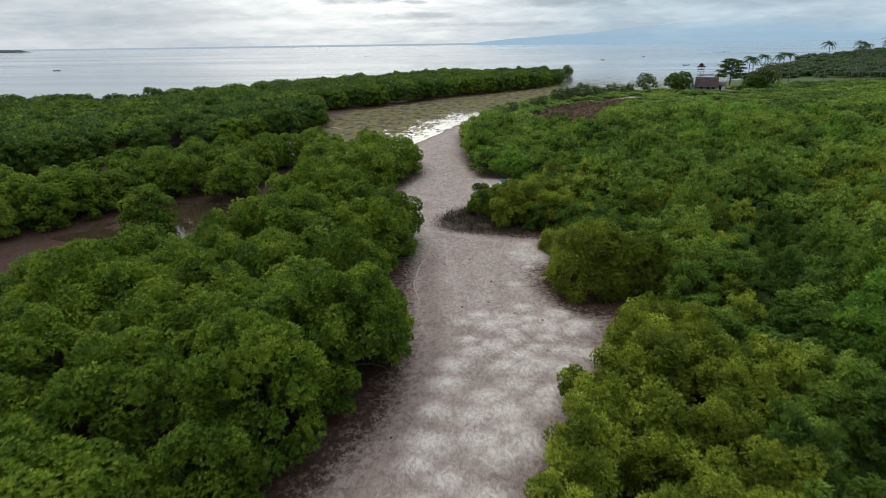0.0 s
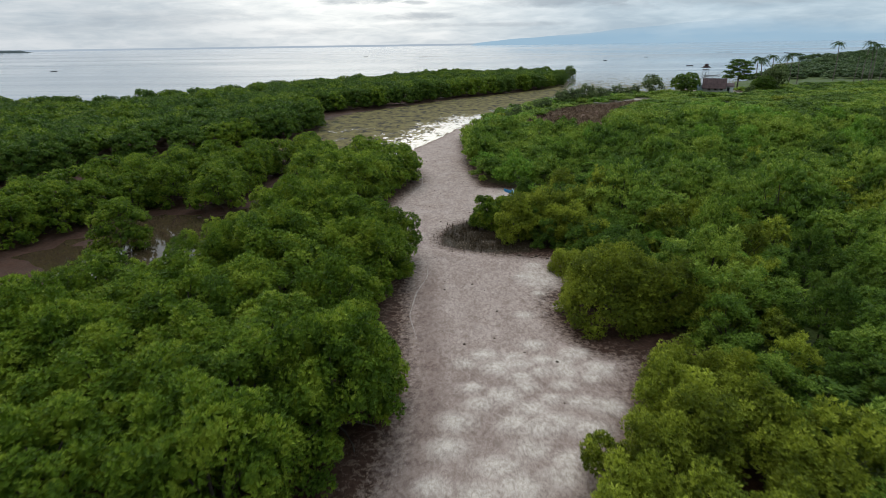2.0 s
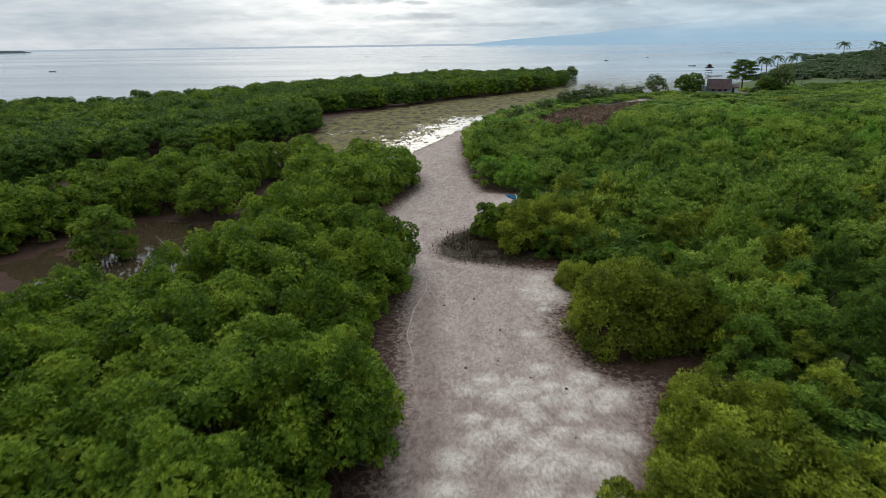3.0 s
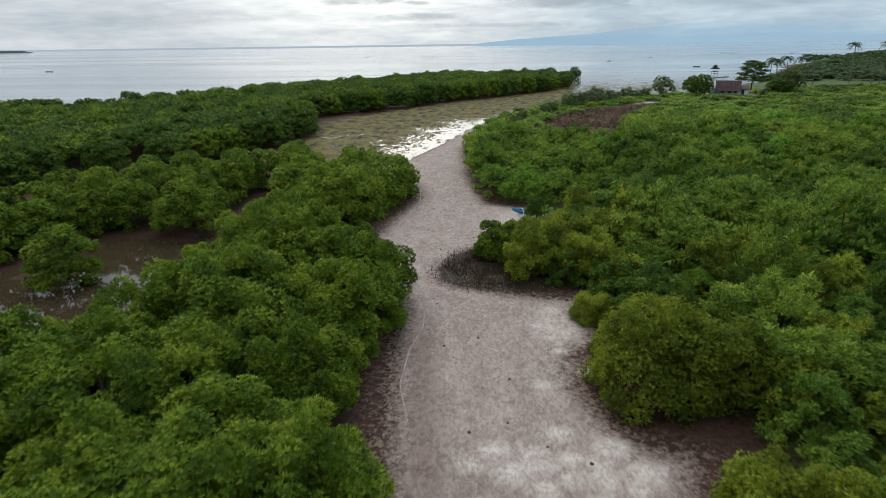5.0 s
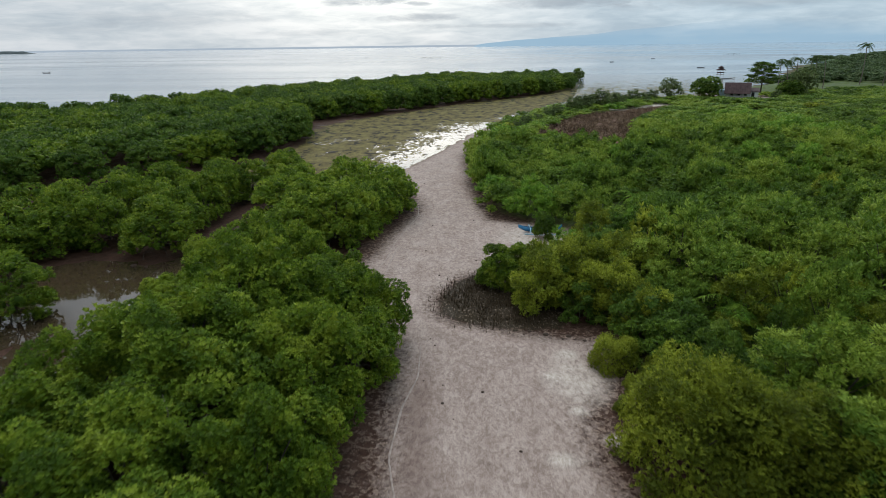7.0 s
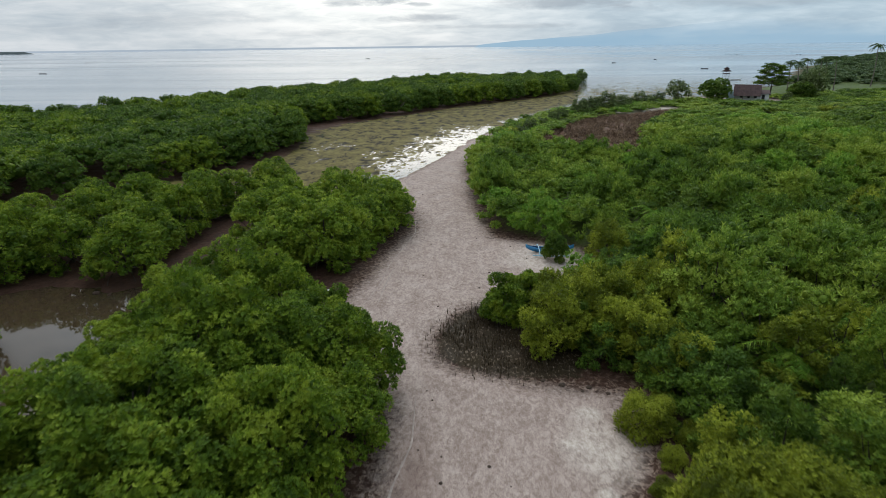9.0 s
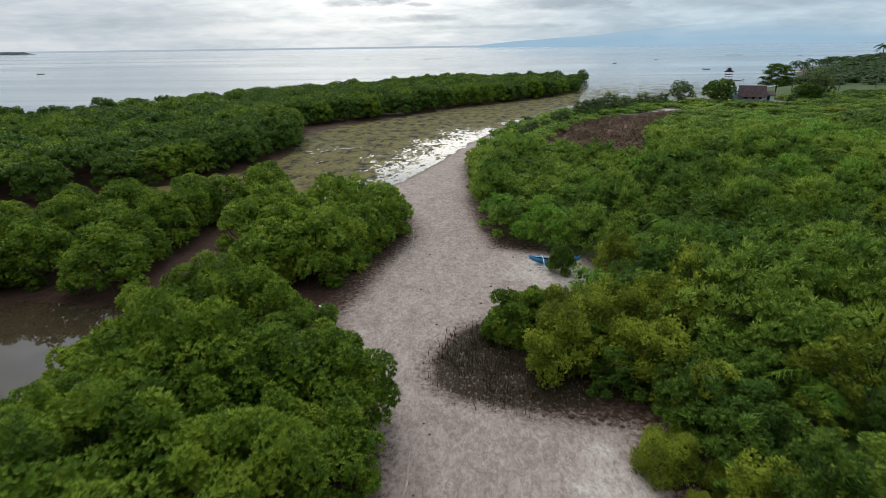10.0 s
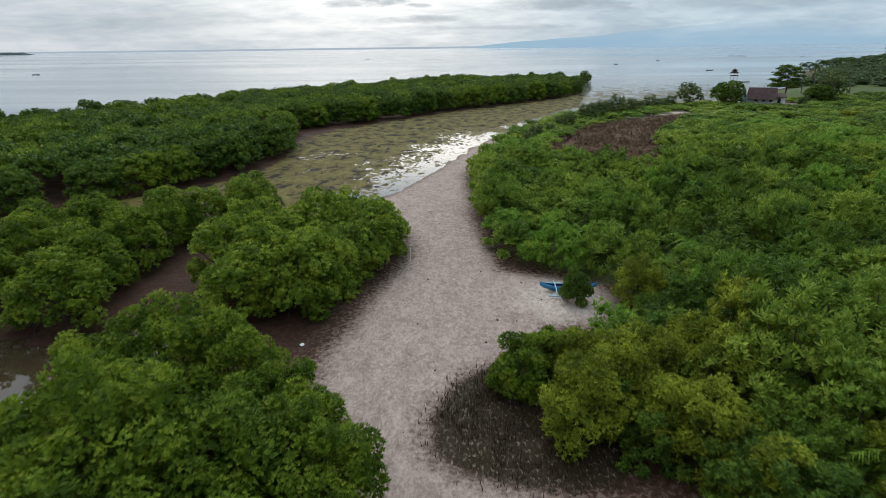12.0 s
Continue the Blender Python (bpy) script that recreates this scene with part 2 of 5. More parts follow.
    turned = two(fine, (0.055, 0.028, 0.018), (0.180, 0.100, 0.065), 0.35, 0.6)
    colour = over(ragged(mounds.outputs[1], fine), colour, turned)
    dark = two(shells, (0.030, 0.021, 0.011), (0.220, 0.170, 0.130), 0.54, 0.68)
    colour = over(ragged(mounds.outputs[2], fine, 0.12), colour, dark)
    blotch = two(noise_of(2.3, 8.0, 0.72, (1.0, 0.7, 1.0), 1.2), (0.74, 0.71, 0.70), (1.06, 1.06, 1.06), 0.42, 0.54)
    colour = over(0.85, colour, blotch, "MULTIPLY")
    speck = two(grain, (0.72, 0.70, 0.68), (1.0, 1.0, 1.0), 0.34, 0.50)
    colour = over(0.8, colour, speck, "MULTIPLY")
    link(colour, shade.inputs["Base Color"])
    wet = add("MapRange", **{"From Min": 0.35, "From Max": 0.65, "To Min": 0.55, "To Max": 0.9})
    link(broad, wet.inputs["Value"])
    link(wet.outputs[0], shade.inputs["Roughness"])
    shade.inputs["Specular IOR Level"].default_value = 0.08
    relief = add("Bump", Strength=0.55, Distance=0.06)
    link(fine, relief.inputs["Height"])
    tiny = add("Bump", Strength=0.3, Distance=0.02)
    link(grain, tiny.inputs["Height"])
    link(relief.outputs[0], tiny.inputs["Normal"])
    link(tiny.outputs[0], shade.inputs["Normal"])
    link(shade.outputs[0], out.inputs[0])
    return m


def water_material(name, colour, rough_lo, rough_hi, wave, wave_scale, streak=(0.004, 0.02, 1.0), spec=0.5, offshore=None):
    m = bpy.data.materials.new(name)
    m.use_nodes = True
    tree = m.node_tree
    tree.nodes.clear()
    add, link = nodes_of(tree)
    out, shade = add("OutputMaterial"), add("BsdfPrincipled", IOR=1.33)
    shade.inputs["Base Color"].default_value = (*colour, 1)
    shade.inputs["Specular IOR Level"].default_value = spec
    geo, mp = add("NewGeometry"), add("Mapping")
    mp.inputs["Scale"].default_value = streak
    link(geo.outputs["Position"], mp.inputs["Vector"])
    calm = add("TexNoise", Scale=1.0, Detail=5.0, Roughness=0.55, Distortion=0.6)
    link(mp.outputs[0], calm.inputs["Vector"])
    r = add("MapRange", **{"From Min": 0.38, "From Max": 0.62, "To Min": rough_lo, "To Max": rough_hi})
    link(calm.outputs["Fac"], r.inputs["Value"])
    link(r.outputs[0], shade.inputs["Roughness"])
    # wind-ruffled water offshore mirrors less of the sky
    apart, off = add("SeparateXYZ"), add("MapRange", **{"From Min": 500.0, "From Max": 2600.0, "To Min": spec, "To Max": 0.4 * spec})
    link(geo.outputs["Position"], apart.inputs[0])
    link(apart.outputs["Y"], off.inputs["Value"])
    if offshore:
        # pale sky sheen of the far water, painted as a bluer base colour
        sky_tint, far = add("MixRGB"), add("MapRange", **{"From Min": 500.0, "From Max": 2600.0})
        sky_tint.inputs[1].default_value, sky_tint.inputs[2].default_value = (*colour, 1), (*offshore, 1)
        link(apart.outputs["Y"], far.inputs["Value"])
        link(far.outputs[0], sky_tint.inputs[0])
        link(sky_tint.outputs[0], shade.inputs["Base Color"])
    lanes = add("MapRange", **{"From Min": 0.40, "From Max": 0.60, "To Min": 1.7, "To Max": 0.5})
    link(calm.outputs["Fac"], lanes.inputs["Value"])
    both = add("Math")
    both.operation = "MULTIPLY"
    link(off.outputs[0], both.inputs[0])
    link(lanes.outputs[0], both.inputs[1])
    link(both.outputs[0], shade.inputs["Specular IOR Level"])
    ripple = add("TexNoise", Scale=wave_scale, Detail=3.0)
    link(geo.outputs["Position"], ripple.inputs["Vector"])
    bump = add("Bump", Strength=wave, Distance=0.05)
    link(ripple.outputs["Fac"], bump.inputs["Height"])
    link(bump.outputs[0], shade.inputs["Normal"])
    link(shade.outputs[0], out.inputs[0])
    return m


def lagoon_material():
    """A floating mat of algae, torn open to still water where the flat lies lower."""
    m = bpy.data.materials.new("lagoon_water")
    m.use_nodes = True
    tree = m.node_tree
    tree.nodes.clear()
    add, link = nodes_of(tree)
    out, mat, water, mix = add("OutputMaterial"), add("BsdfPrincipled", Roughness=0.8), add("BsdfPrincipled", Roughness=0.09, IOR=1.33), add("MixShader")
    geo, share, mp = add("NewGeometry"), add("Attribute"), add("Mapping")
    share.attribute_name = "open"
    mp.inputs["Scale"].default_value = (1.0, 0.6, 1.0)
    link(geo.outputs["Position"], mp.inputs["Vector"])
    noises = []
    for scale, detail in ((0.24, 5.0), (1.3, 9.0), (0.55, 8.0)):
        n = add("TexNoise", Scale=scale, Detail=detail, Roughness=0.68, Distortion=0.5)
        link(mp.outputs[0], n.inputs["Vector"])
        noises.append(n.outputs["Fac"])
    torn = add("Math")
    torn.operation = "MULTIPLY_ADD"
    torn.inputs[1].default_value = 0.6
    link(noises[0], torn.inputs[0])
    link(noises[1], torn.inputs[2])
    total = add("Math")
    total.operation = "MULTIPLY_ADD"
    total.inputs[1].default_value = 0.30
    link(share.outputs["Fac"], total.inputs[0])
    link(torn.outputs[0], total.inputs[2])
    edge = add("MapRange", **{"From Min": 0.98, "From Max": 1.05})
    link(total.outputs[0], edge.inputs["Value"])
    tone = add("ValToRGB")
    for e, (place, value) in zip([tone.color_ramp.elements[0], tone.color_ramp.elements.new(0.5), tone.color_ramp.elements[-1]], ((0.40, (0.014, 0.011, 0.005)), (0.47, (0.086, 0.067, 0.018)), (0.63, (0.150, 0.124, 0.037)))):
        e.position, e.color = place, (*value, 1)
    link(noises[2], tone.inputs["Fac"])
    link(tone.outputs[0], mat.inputs["Base Color"])
    mat.inputs["Specular IOR Level"].default_value = 0.12
    relief = add("Bump", Strength=0.5, Distance=0.08)
    link(noises[1], relief.inputs["Height"])
    link(relief.outputs[0], mat.inputs["Normal"])
    water.inputs["Base Color"].default_value = (0.075, 0.080, 0.085, 1)
    link(edge.outputs[0], mix.inputs[0])
    link(mat.outputs[0], mix.inputs[1])
    link(water.outputs[0], mix.inputs[2])
    link(mix.outputs[0], out.inputs[0])
    return m


GROUND = ground_material()
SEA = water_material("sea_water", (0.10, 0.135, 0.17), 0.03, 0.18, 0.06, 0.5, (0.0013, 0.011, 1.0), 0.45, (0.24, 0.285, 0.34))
LAGOON_WATER = lagoon_material()
POOL = water_material("pool_water", (0.046, 0.031, 0.018), 0.02, 0.07, 0.025, 2.0, (0.05, 0.05, 1.0))


# ---- geometry helpers ----
def mesh_of(name, verts, faces, mats, which=None):
    """A mesh from arrays of corners and faces; which: each face's material."""
    me = bpy.data.meshes.new(name)
    verts, faces = np.asarray(verts, dtype=np.float32), np.asarray(faces, dtype=np.int32)
    me.vertices.add(len(verts))
    me.vertices.foreach_set("co", verts.ravel())
    n, k = faces.shape
    me.loops.add(n * k)
    me.loops.foreach_set("vertex_index", faces.ravel())
    me.polygons.add(n)
    me.polygons.foreach_set("loop_start", np.arange(0, n * k, k, dtype=np.int32))
    for m in mats if isinstance(mats, (list, tuple)) else [mats]:
        me.materials.append(m)
    if which is not None:
        me.polygons.foreach_set("material_index", np.asarray(which, dtype=np.int32))
    me.update(calc_edges=True)
    me.validate()
    return me


def part(name, data, parent, label="", mat=None):
    """Links a mesh, or a bmesh, as one part under a thing."""
    if isinstance(data, bmesh.types.BMesh):
        me = bpy.data.meshes.new(name)
        data.to_mesh(me)
        data.free()
        me.materials.append(mat)
        data = me
    ob = new(name, data)
    ob.parent = parent
    if label:
        ob["label"] = label
    return ob


def thing(name, label, category, group="", kind="", at=None):
    ob = new(name)
    ob.empty_display_size = 0.3
    tagged(ob, label, category, group, kind)
    if at is not None:
        ob.matrix_basis = at
    return ob


def unit(v):
    return v / np.maximum(np.linalg.norm(v, axis=1, keepdims=True), 1e-9)


def leaf_blades(rng, base, way, length, width):
    """Plain leaves that start at base and point along way."""
    n = len(base)
    length = length * rng.uniform(0.75, 1.25, (n, 1))
    side = unit(np.cross(way, rng.normal(size=(n, 3))))
    v = np.stack([base - side * width / 2, base + side * width / 2, base + way * length], 1).reshape(-1, 3)
    return v, np.arange(n)[:, None] * 3 + [0, 1, 2]


ICO = bmesh.new()
bmesh.ops.create_icosphere(ICO, subdivisions=1, radius=1.0)
HEART_V = np.array([v.co[:] for v in ICO.verts])
HEART_F = np.array([[v.index for v in f.verts] for f in ICO.faces])
ICO.free()


def joined(blocks):
    vs, fs, at = [], [], 0
    for v, f in blocks:
        vs.append(v)
        fs.append(f + at)
        at += len(v)
    return np.concatenate(vs), np.concatenate(fs)


def tufts_of(rng, base, way, leaves, length, width, spread):
    """Shoot tips: a whorl of pointed leaves that share one stalk, each whorl one piece."""
    n = len(base)
    a = unit(np.cross(way, rng.normal(size=(n, 3))))
    b = np.cross(way, a)
    start = rng.uniform(0, 6.283, n)
    size = rng.uniform(0.75, 1.3, (n, 1))
    rows, faces = [base], []
    for k in range(leaves):
        turn = (start + k * 6.283 / leaves + rng.normal(0, 0.25, n))[:, None]
        side = a * np.cos(turn) + b * np.sin(turn)
        lean = spread * rng.uniform(0.55, 1.25, (n, 1))
        d = unit(way + side * lean)
        across = np.cross(d, unit(np.cross(side, way)))
        across = unit(np.cross(d, across))
        long = length * size * rng.uniform(0.8, 1.2, (n, 1))
        rows += [base + d * long * 0.5 + across * width * size, base + d * long + side * long * 0.12]
        faces.append((0, 1 + 2 * k, 2 + 2 * k))
    v = np.stack(rows, 1)
    m = v.shape[1]
    f = (np.arange(n)[:, None, None] * m + np.array(faces)[None]).reshape(-1, 3)
    return v.reshape(-1, 3), f


def crown(seed, radius, top, bottom, lobes, gap, leaves, length, width, lobe, spread=0.9, upright=0.55, core=0.5, full=3.6, uneven=0.06, droop=-0.35, loose=0.06, tall=0.95, inner=True):
    """A crown: overlapping rounded boughs over a dome, leafy on the outside and, more thinly, within."""
    rng = np.random.default_rng(seed)
    k = np.arange(lobes) + 0.5
    lift = 1 - k / lobes
    turn = k * 2.39996 + rng.uniform(0, 6.28)
    size = lobe * rng.uniform(0.72, 1.28, lobes)
    ring = (1 - lift ** full) ** (1 / 2.2)
    reach = (radius - size * 0.85) * rng.uniform(0.94 - uneven, 1.03 + uneven, lobes)
    high = bottom + size * 0.75 + lift * (top - bottom - size * 1.7) + rng.normal(0, uneven, lobes) * (top - bottom)
    high = np.clip(high, bottom + size * 0.6, top * 1.02 - size * 0.6)
    centre = np.stack([np.cos(turn) * ring * reach, np.sin(turn) * ring * reach, high], 1)
    squash = np.array([1.0, 1.0, tall])
    blocks = []

    def shell(i, share, step, low):
        c, s = centre[i], size[i] * share
        n = max(6, int(12.57 * s * s / step ** 2))
        q = np.arange(n) + 0.5
        z = 1 - 2 * q / n
        w = q * 2.39996 + rng.uniform(0, 6.28)
        d = np.stack([np.cos(w) * np.sqrt(1 - z * z), np.sin(w) * np.sqrt(1 - z * z), z], 1)
        d = unit(d + rng.normal(0, 0.6 * step / s, d.shape))
        p = c + d * s * squash * rng.uniform(1 - loose * 2, 1 + loose, (n, 1))
        out = d[:, 2] > low
        for j in range(lobes):
            if j != i:
                out &= np.linalg.norm((p - centre[j]) / squash, axis=1) > size[j] * 0.94 * share
        return p[out], d[out]

    for i in range(lobes):
        p, d = shell(i, 1.0, gap, droop)
        if len(p):
            way = unit(d + np.array([0, 0, upright]) + rng.normal(0, 0.25, d.shape))
            blocks.append(tufts_of(rng, p - way * length * 0.45, way, leaves, length, width, spread))
        if inner:
            p, d = shell(i, 0.78, gap * 1.5, -0.6)
            if len(p):
                way = unit(d + rng.normal(0, 0.5, d.shape))
                blocks.append(tufts_of(rng, p - way * length * 0.4, way, 4, length * 1.5, width * 2.0, 1.6))
        blocks.append((HEART_V * size[i] * core * rng.uniform(0.8, 1.1, (len(HEART_V), 1)) * squash + centre[i], HEART_F))
    return joined(blocks)


def tube(points, radii, sides=5):
    """A tapered round bar along points."""
    points = [Vector(p) for p in points]
    vs, fs = [], []
    for i, (p, r) in enumerate(zip(points, radii)):
        d = (points[min(i + 1, len(points) - 1)] - points[max(i - 1, 0)]).normalized()
        a = d.orthogonal().normalized()
        b = d.cross(a)
        for s in range(sides):
            w = 2 * math.pi * s / sides
            vs.append(tuple(p + (a * math.cos(w) + b * math.sin(w)) * r))
    for i in range(len(points) - 1):
        for s in range(sides):
            t = (s + 1) % sides
            q = (i * sides + s, i * sides + t, (i + 1) * sides + t, (i + 1) * sides + s)
            fs += [(q[0], q[1], q[2]), (q[0], q[2], q[3])]
    return np.array(vs), np.array(fs)


def box_bm(lo, hi, bevel=0.0):
    bm = bmesh.new()
    bmesh.ops.create_cube(bm, size=1.0)
    for v in bm.verts:
        v.co = Vector([lo[i] + (v.co[i] + 0.5) * (hi[i] - lo[i]) for i in range(3)])
    if bevel:
        bmesh.ops.bevel(bm, geom=bm.edges[:], offset=bevel, segments=1, affect="EDGES")
    return bm


# ---- plan ----
def depth_in(poly, x, y):
    """How far points lie inside an outline (minus: outside)."""
    x, y = np.asarray(x, float), np.asarray(y, float)
    best, inside = np.full(x.shape, 1e9), np.zeros(x.shape, bool)
    for (ax, ay), (bx, by) in zip(poly, poly[1:] + poly[:1]):
        ex, ey = bx - ax, by - ay
        t = np.clip(((x - ax) * ex + (y - ay) * ey) / (ex * ex + ey * ey + 1e-12), 0, 1)
        best = np.minimum(best, np.hypot(x - ax - t * ex, y - ay - t * ey))
        cut = (ay > y) != (by > y)
        inside ^= cut & (x < ax + (y - ay) * ex / (ey if ey else 1e-12))
    return np.where(inside, best, -best)


def scatter(poly, gap, inset, seed, keep=None, most=5000):
    """Places inside an outline, no two nearer than gap."""
    rng = np.random.default_rng(seed)
    xs, ys = [p[0] for p in poly], [p[1] for p in poly]
    area = (max(xs) - min(xs)) * (max(ys) - min(ys))
    n = int(area / gap ** 2 * 9)
    p = np.stack([rng.uniform(min(xs), max(xs), n), rng.uniform(min(ys), max(ys), n)], 1)
    d = depth_in(poly, p[:, 0], p[:, 1])
    ok = d > inset
    if keep is not None:
        ok &= keep(p[:, 0], p[:, 1])
    p, d = p[ok], d[ok]
    order = np.argsort(np.round(np.minimum(d, inset + 2.0), 0), kind="stable")
    cells, out = {}, []
    for i in order:
        x, y = p[i]
        cx, cy = int(x // gap), int(y // gap)
        near = [q for a in (-1, 0, 1) for b in (-1, 0, 1) for q in cells.get((cx + a, cy + b), ())]
        if all((q[0] - x) ** 2 + (q[1] - y) ** 2 > gap * gap for q in near):
            cells.setdefault((cx, cy), []).append((x, y))
            out.append((x, y, d[i]))
            if len(out) >= most:
                break
    return out


# mangrove stands on the seaward side of the channel
STAND_NEAR = [(-34, 8), (-8.5, 8), (-7.0, 15), (-5.6, 18.6), (-4.3, 21.3), (-3.0, 24), (-2.2, 25.8), (-2.2, 28), (-2.9, 32.5), (-4.2, 35.4), (-4.4, 38), (-4.0, 40.6), (-2.7, 42.2), (-2.4, 44.5), (-2.2, 46.8), (-3.6, 50), (-5.6, 52.8), (-8.5, 55.2), (-11.5, 57), (-14.5, 56.5), (-17.0, 54), (-18.0, 50.5), (-17.4, 47), (-16.4, 44.5), (-16.2, 41.5), (-18.2, 38.6), (-20.5, 36.4), (-24.0, 34), (-26.5, 31.5), (-31, 28), (-42, 25)]
STAND_TIP = [(-15.5, 62), (-10.6, 61.6), (-8.6, 62.5), (-6.8, 65), (-5.0, 68), (-3.7, 71.5), (-2.9, 75.5), (-4.2, 79.5), (-8, 82), (-12, 80.5), (-15, 76), (-17.4, 71), (-17.6, 66.5)]
STAND_POOL = [(-66, 36), (-45, 43), (-38.2, 48.5), (-36, 50.3), (-35, 53.8), (-33.5, 57), (-31.5, 61), (-29.3, 63.4), (-27.6, 62.2), (-23.5, 60.6), (-21.8, 62), (-21.0, 67.4), (-21.4, 74), (-19.5, 79), (-16.6, 83.5), (-16.5, 87.5), (-18.5, 90.5), (-21.5, 89.5), (-23.5, 84.5), (-26.5, 81.5), (-30, 79.5), (-34, 75.5), (-38, 69.5), (-42, 62), (-50, 56), (-70, 49)]
STAND_FAR = [(-130, 49), (-75, 61.5), (-60, 70.5), (-50, 79), (-42, 88.5), (-36, 95.6), (-33, 99), (-29.8, 103.8), (-27.6, 109), (-25.8, 116), (-25.2, 122), (-25.7, 129.5), (-27.5, 135), (-29, 142), (-30, 150), (-27, 155), (-18.8, 160.7), (-11.9, 168.4), (-5, 177), (1.6, 186.5), (11, 196), (29, 213), (46, 235), (52.5, 262), (45, 281), (4, 281), (-39, 228), (-67, 186), (-88, 148), (-114, 150), (-190, 150)]
# scrub on the landward side
SCRUB = [(8, 6), (13.5, 22), (13.5, 33), (13, 38), (10, 42), (9.5, 47), (7.5, 50), (6.5, 54), (6.8, 57.5), (8.8, 60), (11.3, 61.5), (13.6, 63.5), (13.6, 69), (8, 70.3), (4.6, 72), (3.4, 87), (3.2, 106), (7.5, 125), (15, 144), (29, 172), (34, 178), (56, 183), (70, 184), (86, 188), (104, 197), (150, 214), (200, 230), (40, 40), (24, 6)]
CLEARING = [(13.5, 119), (15, 107), (19, 101), (23.5, 97), (28, 103), (33, 116), (41, 138), (49, 152), (57, 162), (58, 171), (52, 169), (43, 160), (31, 150), (21, 135)]
SAND = [(-11, -60), (-8, 6), (-6, 14), (-4.2, 18.5), (-2.6, 22), (-2.0, 26), (-1.8, 30), (-2.2, 35), (-2.4, 42), (-2.2, 46), (-3.5, 49.5), (-4.9, 52.5), (-6.2, 55.5), (-6.5, 58.5), (-5.6, 62), (-4.2, 68.5), (-2.4, 75), (-3, 81), (-6, 86), (-8.8, 91), (-6.4, 95.6), (-3.5, 103), (0, 114), (3.8, 127.5), (9, 139), (9.5, 134), (6, 124), (2.4, 106), (2.4, 87), (4, 71.5), (7, 70.5), (10.5, 68.5), (9.5, 63.5), (6.5, 62), (3.2, 58.5), (1, 57), (-0.8, 53.5), (-0.8, 51), (0.5, 49.5), (4, 48.2), (8.6, 47.2), (8.2, 43), (6.4, 40.5), (6.1, 37.2), (6.8, 34.3), (7.6, 32.6), (9.6, 31.6), (8.5, 28.5), (7.9, 26.3), (6.0, 23.6), (3, 17), (3, 6), (2, -60)]
LAGOON = [(-46, 90), (-34, 97.5), (-27, 104), (-24.5, 112), (-25, 122), (-26, 131), (-25, 144), (-18, 158), (-7, 172), (2, 185), (11, 195), (29, 213), (45, 235), (44, 210), (30, 178), (15, 146), (9.5, 140.5), (3.8, 128), (0, 114.5), (-3.6, 103.5), (-6.5, 96), (-9.2, 92), (-16, 90), (-22, 92), (-34, 88)]
POOL_BED = [(-16, 40), (-24, 40.5), (-30, 46), (-42, 52), (-42, 60), (-28, 62), (-19, 66), (-17, 80), (-13, 80), (-13, 60), (-16, 56), (-17, 48)]
ISLET = [(4.2, 48.8), (1.0, 49.8), (-0.2, 51.2), (-0.3, 53.4), (1.0, 56.3), (3.2, 58.2), (7, 58), (8, 52), (7, 49)]
LAND = [(16, -400), (16, 0), (14, 22), (14, 34), (12, 42), (10.5, 48), (9, 54), (10, 61), (13, 64), (13, 68), (8.5, 71.5), (6, 74), (4.6, 87), (4.4, 106), (9, 126), (16, 145), (28, 170), (42, 180), (60, 190), (72, 200), (100, 225), (140, 262), (180, 330), (240, 420), (330, 460), (1200, 520), (1200, -400)]


LATTICE = np.random.default_rng(12).uniform(-1.5, 1.5, (256, 256))


def lattice(u, v):
    """Smooth random relief over the plane."""
    i, j = np.floor(u).astype(int), np.floor(v).astype(int)
    f, g = u - i, v - j
    f, g = f * f * (3 - 2 * f), g * g * (3 - 2 * g)
    a, b = LATTICE[i % 256, j % 256], LATTICE[(i + 1) % 256, j % 256]
    c, d = LATTICE[i % 256, (j + 1) % 256], LATTICE[(i + 1) % 256, (j + 1) % 256]
    return (a * (1 - f) + b * f) * (1 - g) + (c * (1 - f) + d * f) * g


